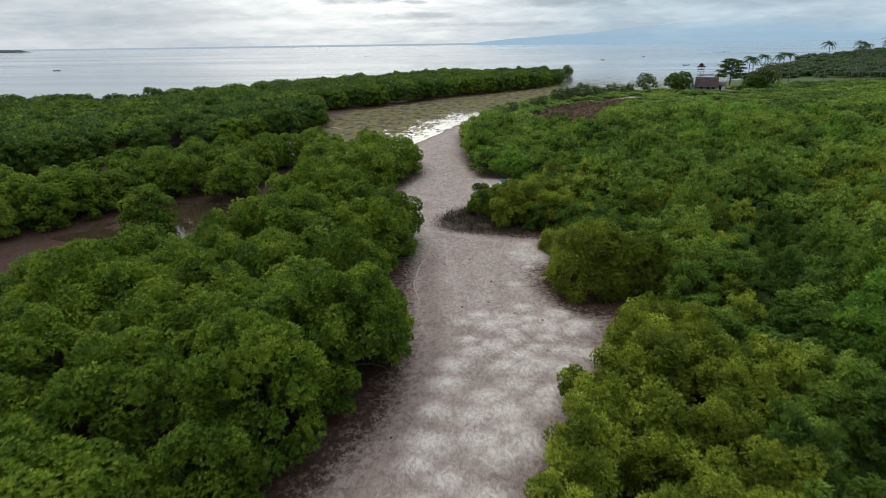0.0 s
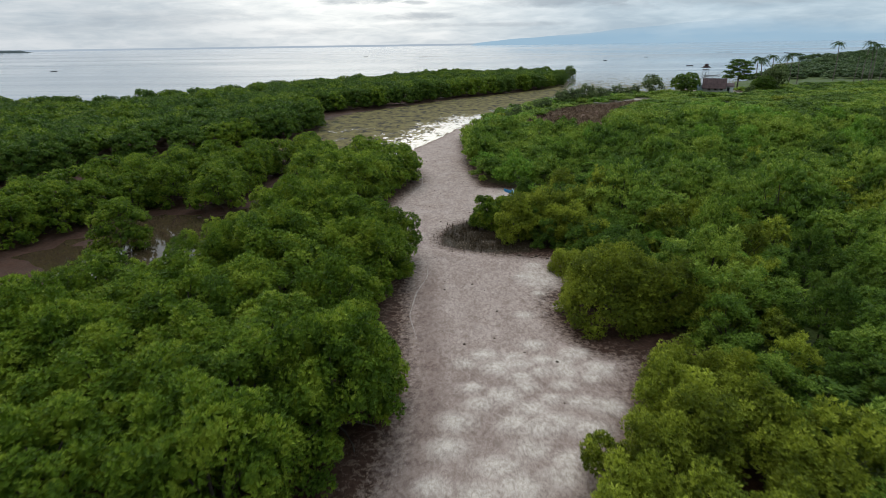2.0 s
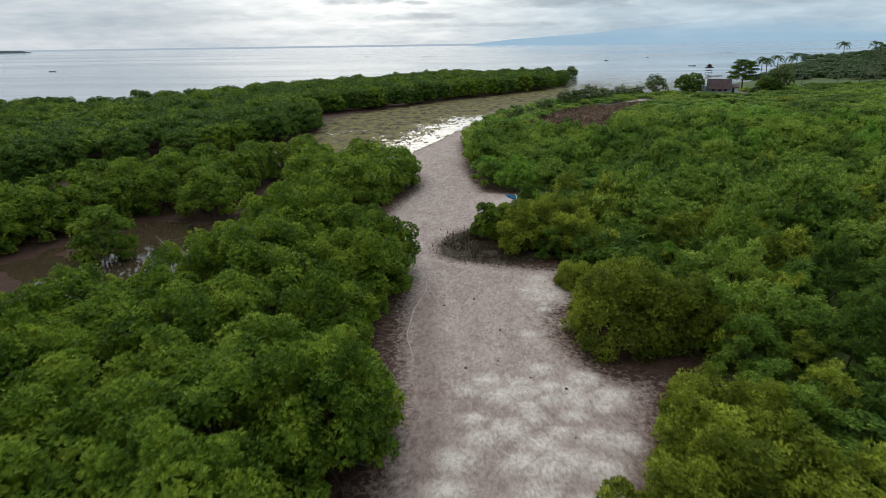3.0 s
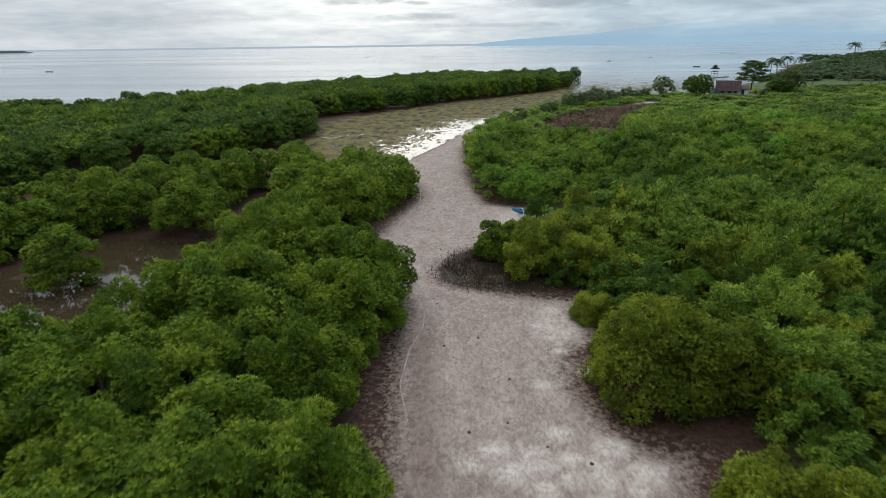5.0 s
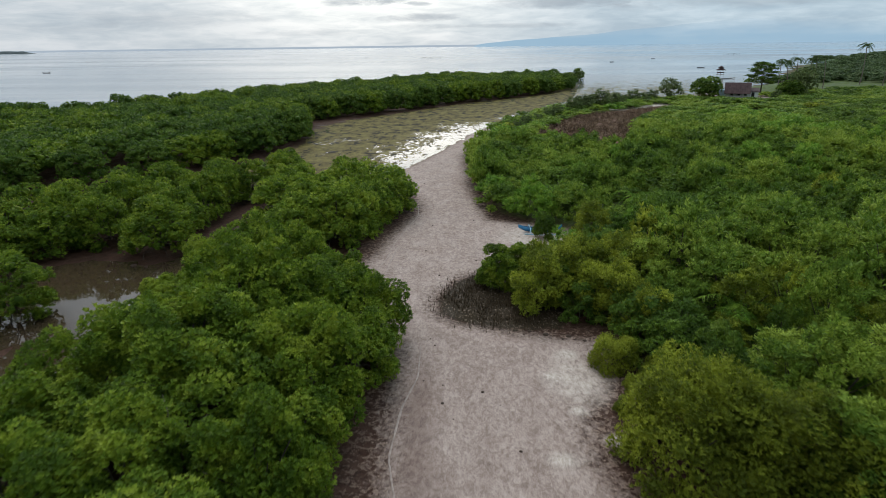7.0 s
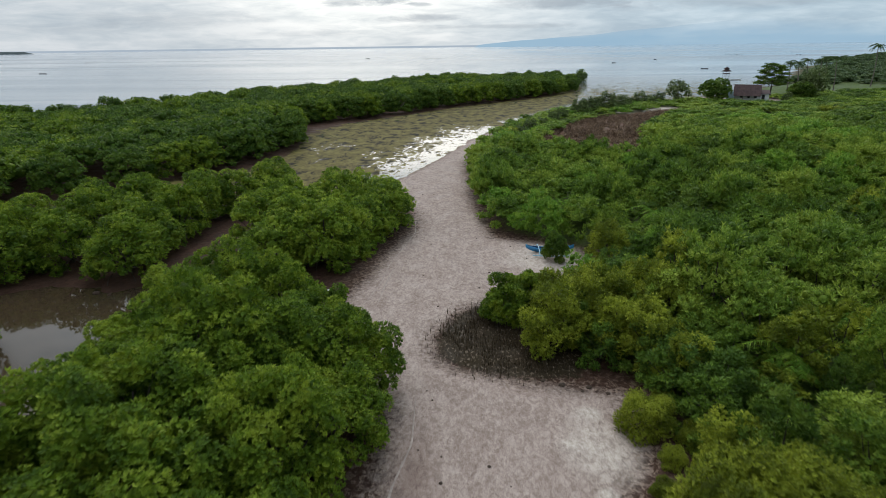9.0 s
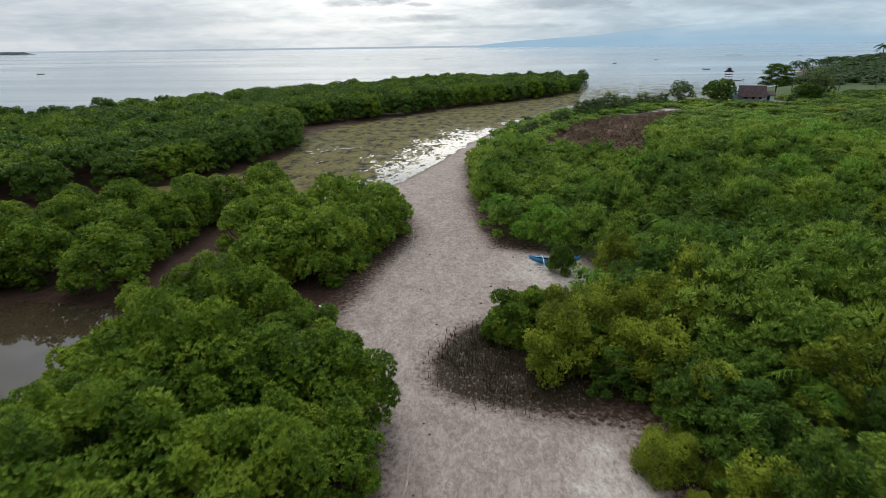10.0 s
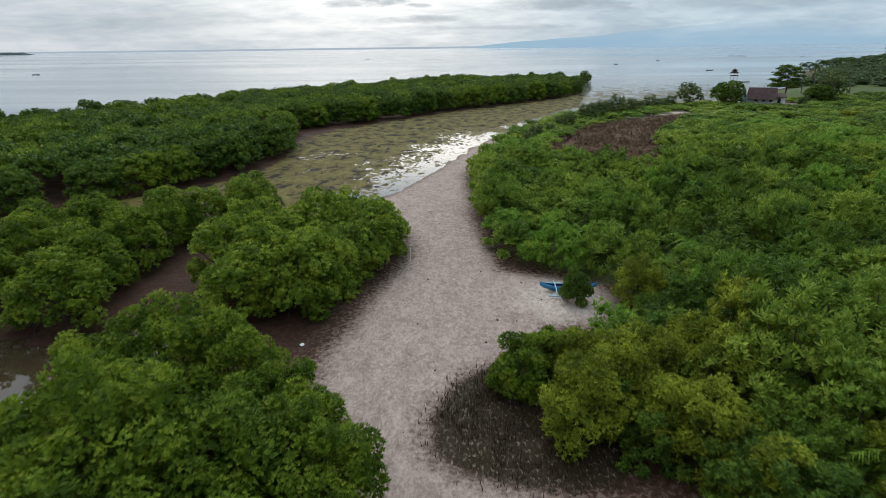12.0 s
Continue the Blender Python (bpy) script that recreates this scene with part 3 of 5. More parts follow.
def ground_height(x, y):
    """The lie of the land, in metres above the tide pools' brim."""
    x, y = np.asarray(x, float), np.asarray(y, float)

    def wave(k, a, b):
        return lattice(x * k * 0.45 + 31.7 * a, y * k * 0.45 + 17.3 * b)
    rough = 0.5 * wave(0.55, 0.3, 1.1) + 0.3 * wave(1.3, 2.0, 0.4) + 0.2 * wave(3.1, 1.0, 2.2)
    z = -0.075 + 0.035 * rough
    z = z - 0.050 * np.clip(depth_in(POOL_BED, x, y) / 2.5 + 0.4, 0, 1)
    sand = np.clip(depth_in(SAND, x, y) / 1.6 + 0.3, 0, 1)
    z = z + sand * (0.14 - 0.03 * rough)
    z = z + 0.05 * np.clip(1.5 - np.hypot((x + 7) / 6, (y - 62) / 9), 0, 1)
    lagoon = np.clip((depth_in(LAGOON, x, y) + 0.9 * wave(0.9, 2.2, 0.3) + 0.4 * wave(2.6, 0.2, 1.3)) / 3.0 + 0.5, 0, 1)
    z = z * (1 - lagoon) + lagoon * (-0.16 + 0.012 * rough)
    z = z + 0.07 * np.clip(depth_in(ISLET, x, y) / 1.0 + 0.8, 0, 1)
    land = np.clip(depth_in(LAND, x, y) / 5.0 + 0.2, 0, 1)
    z = z * (1 - land) + land * (0.45 + 0.12 * rough + 0.004 * np.clip(y - 60, 0, 300))
    stand = np.maximum.reduce([depth_in(s, x, y) for s in (STAND_NEAR, STAND_TIP, STAND_POOL, STAND_FAR)])
    z = z + 0.07 * np.clip(stand / 2 + 0.5, 0, 1)
    # the sea bed falls away beyond the stands and the shore
    out_x = np.clip((y - 215 - 0.25 * x) / 40, 0, 1) * np.clip(-depth_in(LAND, x, y) / 12, 0, 1) * np.clip(-depth_in(STAND_FAR, x, y) / 6, 0, 1)
    flats = np.clip((520 - y) / 150, 0, 1) * np.clip((x + 10) / 60, 0, 1)
    z = z - out_x * (1.6 - 1.45 * flats)
    bay = np.clip((x - 32 - 0.25 * (y - 180)) / 8, 0, 1) * np.clip((y - 178) / 6, 0, 1) * np.clip(-depth_in(LAND, x, y) / 4, 0, 1) * (y < 420)
    z = z * (1 - bay) + bay * (-0.19 + 0.01 * wave(0.25, 3.1, 0.7))
    west = np.clip((y - 150 - 0.6 * (x + 110) * (x > -110)) / 12, 0, 1) * np.clip(-depth_in(STAND_FAR, x, y) / 6, 0, 1) * (x < 20)
    z = z - west * 1.2 * (1 - out_x)
    z = z - 1.5 * np.clip((np.hypot(x, y) - 700) / 300, 0, 1) * (1 - land)
    return z


MOUNDS = []
_rng = np.random.default_rng(4)
for _ in range(400):
    _x, _y = _rng.uniform(-2, 9), _rng.uniform(12, 33)
    if depth_in(SAND, _x, _y) > 0.8 and _x > -1.4 + (_y - 18) * 0.16 and all(((_x - m[0]) * 0.85) ** 2 + (_y - m[1]) ** 2 > (1.5 if _x < 2.6 else 0.7) for m in MOUNDS):
        MOUNDS.append((_x, _y, _rng.uniform(0.6, 1.05) * min(1.05, 1.4 - 0.02 * _y)))


for _x, _y, _r in ((4.9, 37.2, 0.6), (4.9, 33.4, 0.7), (7.0, 32.6, 0.7), (5.4, 43.4, 0.55), (6.6, 45.6, 0.6), (7.4, 38.5, 0.5), (6.2, 40.6, 0.45)):
    MOUNDS.append((_x, _y, _r))


def build_ground():
    def spread(bands, outer_lo, outer_hi, growth):
        v = np.concatenate([np.arange(lo, hi, step) for lo, hi, step in bands]).tolist()
        d = bands[-1][2]
        while v[-1] < outer_hi:
            d *= growth
            v.append(v[-1] + d)
        d = bands[0][2]
        while v[0] > outer_lo:
            d *= growth
            v.insert(0, v[0] - d)
        return np.array(v)
    xs = spread([(-28, -11, 0.6), (-11, 11, 0.24), (11, 30, 0.7)], -5200, 5200, 1.10)
    ys = spread([(12, 72, 0.3), (72, 150, 0.55)], -400, 5200, 1.06)
    X, Y = np.meshgrid(xs, ys)
    Z = ground_height(X, Y)
    pale = np.zeros(X.shape)
    for mx, my, mr in MOUNDS:
        q = ((X - mx) / mr) ** 2 + ((Y - my) / (mr * 0.8)) ** 2
        q = q * (1 + 0.22 * lattice(X * 1.9 + mx, Y * 1.9))
        g = np.exp(-np.clip(q, 0, 30) ** 1.35)
        Z += 0.09 * np.exp(-np.clip(q, 0, 30))
        pale = np.maximum(pale, g)
    nx, ny = len(xs), len(ys)
    i = (np.arange(ny - 1)[:, None] * nx + np.arange(nx - 1)[None, :]).ravel()
    me = mesh_of("ground", np.stack([X, Y, Z], -1).reshape(-1, 3), np.stack([i, i + 1, i + nx + 1, i + nx], 1), GROUND)
    me.polygons.foreach_set("use_smooth", np.ones(len(me.polygons), bool))

    def soft(poly, w, off=0.0):
        return np.clip((depth_in(poly, X, Y) + off) / w + 0.5, 0, 1)
    sandy = soft(SAND, 3.0)
    beach = np.clip((Z + 0.02) / 0.3, 0, 1) * soft(LAND, 8) * np.clip((Y - 178) / 8, 0, 1) * np.clip((330 - Y) / 20, 0, 1) * np.clip((100 - X) / 10, 0, 1)
    algae = np.maximum(soft(LAGOON, 5.0), 0.9 * np.clip((Y - 180) / 6, 0, 1) * np.clip((X - 34) / 6, 0, 1) * np.clip(-depth_in(LAND, X, Y) / 4, 0, 1))
    land = soft(LAND, 3.0) * (1 - beach)
    zone = np.stack([np.maximum(sandy, beach), algae, land, np.clip(1.15 + depth_in(SAND, X, Y) / 2.2, 0, 1)], -1).reshape(-1, 4)
    path = np.clip(1.6 - np.abs((X - 50) * 0.55 - (Y - 166.5) * 0.83) / 2.2, 0, 1) * (np.abs(X - 48) < 8)
    shoal = np.clip(1.5 - np.hypot((X - 6.6) / 1.3, (Y - 43.2) / 1.8), 0, 1) * 0.7
    nook = np.clip(1.6 - np.hypot((X - 8.0) / 2.6, (Y - 66.2) / 2.6), 0, 1) * 0.75
    inner = depth_in(SAND, X, Y)
    strip = np.clip(1.25 - np.abs(inner - 1.1) / 1.0, 0, 1) * np.clip((48 - Y) / 6, 0, 1) * (X < 2.5 + 0.04 * Y) * (X < 4 - 0.1 * (Y - 20))
    damp = np.clip(np.maximum(strip, 0.5 * np.clip((34 - Y) / 4, 0, 1) * (1 - pale)), 0, 1) * (inner > -0.5)
    marks = np.stack([np.maximum.reduce([pale, nook, path, shoal]), soft(CLEARING, 3.0) * (1 - path), soft(ISLET, 1.8, 0.1), damp], -1).reshape(-1, 4)
    for name, values in (("zone", zone), ("mound", marks)):
        a = me.color_attributes.new(name, "FLOAT_COLOR", "POINT")
        a.data.foreach_set("color", values.astype(np.float32).ravel())
    return tagged(new("ground", me), "pinkish tidal sand channel between brown mud and green banks", "ground", kind="structure")


ground = build_ground()


def build_water():
    z = -0.10
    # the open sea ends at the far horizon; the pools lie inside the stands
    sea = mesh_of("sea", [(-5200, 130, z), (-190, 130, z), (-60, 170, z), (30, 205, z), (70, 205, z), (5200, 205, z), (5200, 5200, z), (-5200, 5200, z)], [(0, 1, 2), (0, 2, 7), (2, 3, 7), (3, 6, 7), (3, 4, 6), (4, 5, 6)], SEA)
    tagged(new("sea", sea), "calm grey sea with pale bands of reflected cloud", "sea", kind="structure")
    pool = mesh_of("tide_pool", [(-190, -100, z), (20, -100, z), (20, 86, z), (-190, 86, z)], [(0, 1, 2), (0, 2, 3)], POOL)
    gx, gy = np.meshgrid(np.arange(-60, 150, 1.0), np.arange(86.02, 330, 1.0))
    row = gx.shape[1]
    i = (np.arange(gx.shape[0] - 1)[:, None] * row + np.arange(row - 1)[None, :]).ravel()
    bay = np.clip((gx - 30 - 0.22 * (gy - 180)) / 4, 0, 1) * np.clip((gy - 176) / 6, 0, 1) * np.clip(-depth_in(LAND, gx, gy) / 3 + 1, 0, 1)
    keep = ((depth_in(LAGOON, gx, gy) > -6) | ((bay > 0) & (depth_in(STAND_FAR, gx, gy) < -1))).ravel()
    i = i[keep[i] & keep[i + 1] & keep[i + row] & keep[i + row + 1]]
    lagoon = mesh_of("lagoon_water", np.stack([gx, gy, np.full(gx.shape, z + 0.012)], -1).reshape(-1, 3), np.stack([i, i + 1, i + row + 1, i + row], 1), LAGOON_WATER)
    off = -depth_in(SAND, gx, gy)
    shore = -depth_in(STAND_FAR, gx, gy)
    film = np.clip(1.12 - off / (9.0 + 4.5 * np.clip((gy - 95) / 20, 0, 1)), 0, 1) * np.clip((gy - 84) / 6, 0, 1) * np.clip((175 - gy) / 30, 0.0, 1)
    bankside = 0.80 * np.clip(1.3 - np.abs((gx - 22) * 0.85 - (gy - 165) * 0.52) / 5.0, 0, 1) * np.clip((gy - 145) / 10, 0, 1)
    slits = 0.36 * np.clip(1.5 - shore / 9.0, 0, 1) * np.clip((gy - 92) / 8, 0, 1)
    a = lagoon.color_attributes.new("open", "FLOAT_COLOR", "POINT")
    flats = bay * np.clip(0.66 + 0.75 * (gy - 232) / 90, 0.66, 1.6)
    share = np.maximum.reduce([film, bankside, slits, flats])
    a.data.foreach_set("color", np.stack([share, share, share, np.ones(share.shape)], -1).astype(np.float32).ravel())
    tagged(new("lagoon_water", lagoon), "olive algae mat with a ragged film of bright water", "water", kind="structure")
    tagged(new("tide_pool", pool), "shallow brown tide pool water between the mangroves", "water", kind="structure")


build_water()


# ---- trees ----
def tree_meshes(name, seed, leaf, bark, radius, top, bottom, lobes, gap, leaves, length, width, lobe, stilts=0, girth=1.0, **more):
    """The meshes of one tree: its trunk with limbs, its stilt roots and its crown."""
    rng = np.random.default_rng(seed + 900)
    made = {}
    fork = bottom + 0.25 * (top - bottom)
    blocks = [tube([(0, 0, 0.0 if not stilts else 0.5), (rng.normal(0, 0.08), rng.normal(0, 0.08), fork), (rng.normal(0, 0.15), rng.normal(0, 0.15), top * 0.8)], [0.11 * girth, 0.09 * girth, 0.03 * girth], 6)]
    for k in range(5):
        a = k * 1.257 + rng.uniform(-0.4, 0.4)
        reach = radius * rng.uniform(0.55, 0.8)
        start = rng.uniform(0.7, 1.3) * fork * 0.8
        blocks.append(tube([(0, 0, start), (math.cos(a) * reach * 0.5, math.sin(a) * reach * 0.5, start + (top - start) * 0.3), (math.cos(a) * reach, math.sin(a) * reach, start + (top - start) * 0.62)], [0.06 * girth, 0.045 * girth, 0.02 * girth], 4))
    made["trunk"] = mesh_of(name + "_trunk", *joined(blocks), bark)
    v, f = crown(seed, radius, top, bottom, lobes, gap, leaves, length, width, lobe, **more)
    made["crown"] = mesh_of(name + "_crown", v, f, leaf)
    made["root"] = []
    for k in range(stilts):
        a = k * 6.283 / stilts + rng.uniform(-0.3, 0.3)
        r, h = rng.uniform(1.0, 1.9), rng.uniform(0.6, 1.2)
        made["root"].append(mesh_of(name + "_root", *tube([(math.cos(a) * 0.05, math.sin(a) * 0.05, h), (math.cos(a) * r * 0.5, math.sin(a) * r * 0.5, h * 0.85), (math.cos(a) * r * 0.9, math.sin(a) * r * 0.9, h * 0.35), (math.cos(a) * r, math.sin(a) * r, -0.15)], [0.045, 0.04, 0.035, 0.03], 4), bark))
    return made


def plant(name, meshes, label, category, group, at):
    ob = thing(name, label, category, group, at=at)
    part("trunk", meshes["trunk"], ob)
    part("crown", meshes["crown"], ob)
    for me in meshes["root"]:
        part("stilt_root", me, ob)
    return ob


def stood(x, y, scale, rng, sink=0.04, tall=1.0):
    z = float(ground_height(np.array([x]), np.array([y]))[0]) - sink
    return pose(x, y, z, rng.normal(0, 2.5), rng.normal(0, 2.5), rng.uniform(0, 360)) @ Matrix.Diagonal((scale, scale, scale * tall, 1))


MANGROVES = [tree_meshes("mangrove", 10 + k, LEAF_MANGROVE, BARK, 2.45 + 0.12 * (k % 3), 4.9, 0.25, 34, 0.185, 6, 0.15, 0.055, 0.66, tall=1.15, spread=0.75, upright=1.0, uneven=0.13, droop=-0.3, core=0.46, stilts=6) for k in range(4)]
# trees inside a stand carry leaves only towards the light
INNER = [tree_meshes("mangrove", 30 + k, LEAF_MANGROVE, BARK, 2.4 + 0.12 * (k % 3), 4.9, 1.6, 25, 0.185, 6, 0.15, 0.055, 0.66, tall=1.15, spread=0.75, upright=1.0, uneven=0.15, droop=-0.25, core=0.46, stilts=3) for k in range(4)]
# the trees farther up the channel
OUTER, LIT_OUTER = ([tree_meshes("mangrove", 40 + k, leaf, BARK, 2.5 + 0.12 * (k % 3), 4.9, 0.15, 32, 0.25, 6, 0.22, 0.075, 0.68, tall=1.1, uneven=0.11, spread=0.75, upright=1.0, droop=-0.4, core=0.58, inner=False, stilts=6) for k in range(4)] for leaf in (LEAF_MANGROVE, LEAF_LIT))
rng = np.random.default_rng(21)
proto = {}


def put(kind, meshes, label, category, group, m):
    """The first of a kind is built, the rest are copies of it."""
    if kind not in proto:
        proto[kind] = plant(category.replace(" ", "_"), meshes, label, category, group, m)
        return proto[kind]
    return copy_thing(proto[kind], m)


def fill_stand(outline, seed, gap, label, group, keep=None, kinds=None, inset=1.9):
    for x, y, d in scatter(outline, gap, inset, seed, keep):
        edge = min(1.0, (d - inset) / 3.0)
        s = (0.95 + 0.07 * edge) * rng.uniform(0.90, 1.13)
        k = int(rng.integers(4))
        put(("mangrove", group, k, d < 3.2), (kinds or (MANGROVES if d < 3.2 else INNER))[k], label, "mangrove tree", group, stood(x, y, s, rng, tall=rng.uniform(0.9, 1.08)))


def in_view(x, y):
    """The stretch of country that lies ahead of the flight."""
    return (np.abs(x) < 7 + 0.86 * y) & (y > 9)


CANOPY_GAPS = [(-15.0, 27.4), (-11.7, 35.4), (-9.5, 35.0)]
fill_stand(STAND_NEAR, 31, 2.65, "dense dark green mangrove tree beside the sand channel", "mangroves of the near stand", lambda x, y: in_view(x, y) & np.all([np.hypot(x - a, y - b) > 1.7 for a, b in CANOPY_GAPS], axis=0))
fill_stand(STAND_TIP, 32, 2.7, "rounded green mangrove tree at the channel's muddy edge", "mangroves of the channel stand", None, LIT_OUTER, 1.9)
fill_stand(STAND_POOL, 33, 2.9, "green mangrove tree behind the brown tide pool", "mangroves of the pool stand", lambda x, y: (np.abs(x) < 7 + 0.86 * y) & (x > -58), OUTER, 1.9)
put(("mangrove", "lone", 0), OUTER[1], "small lone round mangrove standing in the tide pool", "mangrove tree", "", stood(-27.4, 51.2, 0.90, rng, tall=0.92))


def woods(name, protos, places, mat, label, category, size=(0.85, 1.15), seed=5, tall=(0.92, 1.1), low=None, choose=None):
    """Uncounted trees or bushes of one stand, joined."""
    r = np.random.default_rng(seed)
    blocks, which = [], []
    for x, y, z in places:
        v, f = protos[int(r.integers(len(protos)))]
        a, s = r.uniform(0, 6.283), r.uniform(*size)
        c, q = math.cos(a) * s, math.sin(a) * s
        w = np.stack([v[:, 0] * c - v[:, 1] * q + x, v[:, 0] * q + v[:, 1] * c + y, v[:, 2] * s * r.uniform(*tall) * (1 if low is None else low(x, y)) + z], 1)
        blocks.append((w, f))
        which.append(np.full(len(f), choose(x, y, r) if choose else 0))
    v, f = joined(blocks)
    return tagged(new(name, mesh_of(name, v, f, mat, np.concatenate(which))), label, category, kind="stuff")


def grounded(places):
    z = ground_height(np.array([p[0] for p in places]), np.array([p[1] for p in places])) - 0.05
    return [(p[0], p[1], float(q)) for p, q in zip(places, z)]


def rolling(x, y):
    """Taller and lower clumps along the belt."""
    return 0.97 + 0.045 * float(lattice(np.array(x * 0.11), np.array(y * 0.11)))


# the belt's shade, put into colour: three trees in five take the dark leaf
def belt_shade(x, y, r):
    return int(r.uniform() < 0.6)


FAR_MANGROVES = [crown(60 + k, 2.9, 5.3, 0.1, 30, 0.40, 5, 0.33, 0.13, 0.76, uneven=0.05, spread=0.75, upright=0.8, core=0.68, inner=False) for k in range(4)]
FAR_INNER = [crown(70 + k, 3.0, 5.3, 2.2, 18, 0.58, 4, 0.42, 0.20, 0.98, core=0.7, inner=False) for k in range(4)]
far_places = scatter(STAND_FAR, 4.0, 2.3, 41, lambda x, y: np.abs(x) < 10 + 0.86 * y)
woods("mangrove_woods", FAR_INNER, grounded([p for p in far_places if p[2] > 6.5]), [LEAF_MANGROVE, LEAF_DARK], "dense dark green mangroves inside the belt along the sea", "mangrove woods", (1.0, 1.2), 5, (0.82, 1.0), rolling, belt_shade)
woods("mangrove_woods", FAR_MANGROVES, grounded([p for p in far_places if p[2] <= 6.5]), [LEAF_MANGROVE, LEAF_DARK], "long dense belt of dark green mangroves along the sea", "mangrove woods", (0.95, 1.14), 15, (0.88, 1.04), rolling, belt_shade)

def bare_branch(x, y, seed):
    """A dead pale bough that stands in a gap of the canopy."""
    r = np.random.default_rng(seed)
    z = float(ground_height(x, y))
    ob = thing("dead_bough", "bare grey dead bough in a gap of the mangrove canopy", "dead branch", "dead boughs in the canopy", at=pose(x, y, z - 0.05))
    part("stem", mesh_of("stem", *tube([(0, 0, 0), (0.1, 0.05, 1.8), (0.0, 0.1, 3.3)], [0.09, 0.07, 0.05], 6), PALE_BARK), ob)
    for k in range(6):
        a, h = k * 1.05 + r.uniform(-0.3, 0.3), r.uniform(2.0, 3.3)
        reach, rise = r.uniform(0.5, 1.2), r.uniform(0.5, 1.3)
        part("twig", mesh_of("twig", *tube([(0.03, 0.06, h), (math.cos(a) * reach * 0.5, math.sin(a) * reach * 0.5, h + rise * 0.35), (math.cos(a) * reach, math.sin(a) * reach, h + rise)], [0.045, 0.03, 0.012], 5), PALE_BARK), ob)


for k, (x, y) in enumerate(CANOPY_GAPS):
    bare_branch(x, y, 300 + k)

# ---- scrub of the landward bank ----
OLIVES = [tree_meshes("olive_mangrove", 80 + k, LEAF_DULL if k in (1, 3) else LEAF_OLIVE, BARK, 1.5, 3.0, 0.15, 28, 0.15, 6, 0.13, 0.035, 0.46, spread=0.6, upright=1.1, core=0.4, uneven=0.14, tall=1.2, loose=0.14, full=2.2, girth=0.5) for k in range(4)]
SCRUBS = [tree_meshes("scrub", 100 + k, leaf, BARK, 1.65, 2.9, 0.1, 38, 0.18, 5, 0.16, 0.045, 0.32, spread=0.8, upright=1.2, core=0.4, uneven=0.20, loose=0.14, full=1.6, droop=-0.2, tall=1.15, girth=0.5) for k, leaf in enumerate((LEAF_SCRUB, LEAF_SCRUB, LEAF_SCRUB, LEAF_DARK, LEAF_LIME, LEAF_OLIVE))]
DARKS = [tree_meshes("dark_bush", 120 + k, (LEAF_MANGROVE, LEAF_DARK)[k], BARK, 1.55, 3.0, 0.1, 22, 0.18, 6, 0.16, 0.06, 0.52, uneven=0.1) for k in range(2)]
OLIVE_EDGE = [(2.6, 9), (2.6, 15.5), (5.2, 20), (7.4, 24), (9.0, 27.4), (9.2, 29.2), (13, 29.6), (15, 27), (13, 19), (10, 9)]
for x, y, d in scatter(OLIVE_EDGE, 1.75, 0.75, 51):
    k = int(rng.integers(4))
    put(("olive", k), OLIVES[k], "yellow-green mangrove bush on the sandy bank", "mangrove bush", "yellow-green bushes on the bank", stood(x, y, rng.uniform(0.85, 1.12), rng))


def lone(kind, meshes, label, category, x, y, s, tall=1.0):
    put((kind, label), meshes, label, category, "", stood(x, y, s, rng, tall=tall))


BIG_OLIVES = [tree_meshes("olive_mangrove", 90 + k, LEAF_DULL, BARK, 2.8 - 0.4 * k, 4.2 - 0.5 * k, 0.0, 40, 0.165, 6, 0.15, 0.04, 0.74, spread=0.6, upright=1.1, core=0.4, uneven=0.17, tall=1.2, loose=0.14, full=2.2) for k in range(2)]
lone("big olive", BIG_OLIVES[0], "large round yellow-green bush over dark wet mud", "mangrove bush", 9.7, 36.7, 1.04)
lone("big olive", BIG_OLIVES[1], "yellow-green bush leaning over dark wet mud", "mangrove bush", 12.9, 36.6, 1.0)
for bx, by, bs in ((7.4, 52.2, 1.05), (9.4, 51.3, 1.1), (10.8, 50.0, 1.15), (9.8, 55.0, 1.2), (12.2, 55.8, 1.1), (12.7, 53.4, 1.2), (11.4, 47.4, 1.0), (15.2, 34.2, 1.0), (12.6, 39.4, 0.9), (11.2, 41.6, 0.9), (10.4, 28.2, 0.9)):
    put(("olive", 2), OLIVES[2], "yellow-green mangrove bush on the sandy bank", "mangrove bush", "yellow-green bushes on the bank", stood(bx, by, bs, rng))
for bx, by, bs in ((8.9, 44.6, 0.8), (9.3, 42.4, 0.75), (10.6, 43.6, 0.95), (8.3, 40.6, 0.7), (10.2, 46.2, 0.9), (9.6, 40.2, 0.8)):
    put(("dull edge", 0), BIG_OLIVES[1], "dull olive bush over the bank's dark mud", "mangrove bush", "dull olive bushes on the bank", stood(bx, by, bs * 0.62, rng, tall=0.95))
lone("olive", OLIVES[2], "broad yellow-green bush beside the dark root patch", "mangrove bush", 6.2, 51.6, 1.25, 1.0)
lone("olive", OLIVES[3], "olive bush beside the dark root patch", "mangrove bush", 8.2, 53.2, 1.3, 0.95)
lone("dark", DARKS[0], "green bush standing in the root patch", "mangrove bush", 3.7, 55.6, 1.0, 0.9)
lone("dark", DARKS[0], "green bush between the root patch and the thicket", "mangrove bush", 5.4, 57.2, 0.95, 0.9)
lone("olive", OLIVES[0], "yellowish bush between the root patch and the thicket", "mangrove bush", 6.8, 55.6, 1.1, 0.95)
lone("dark", DARKS[1], "dark green bush in front of the blue boat", "bush", 8.7, 65.7, 0.66, 1.1)
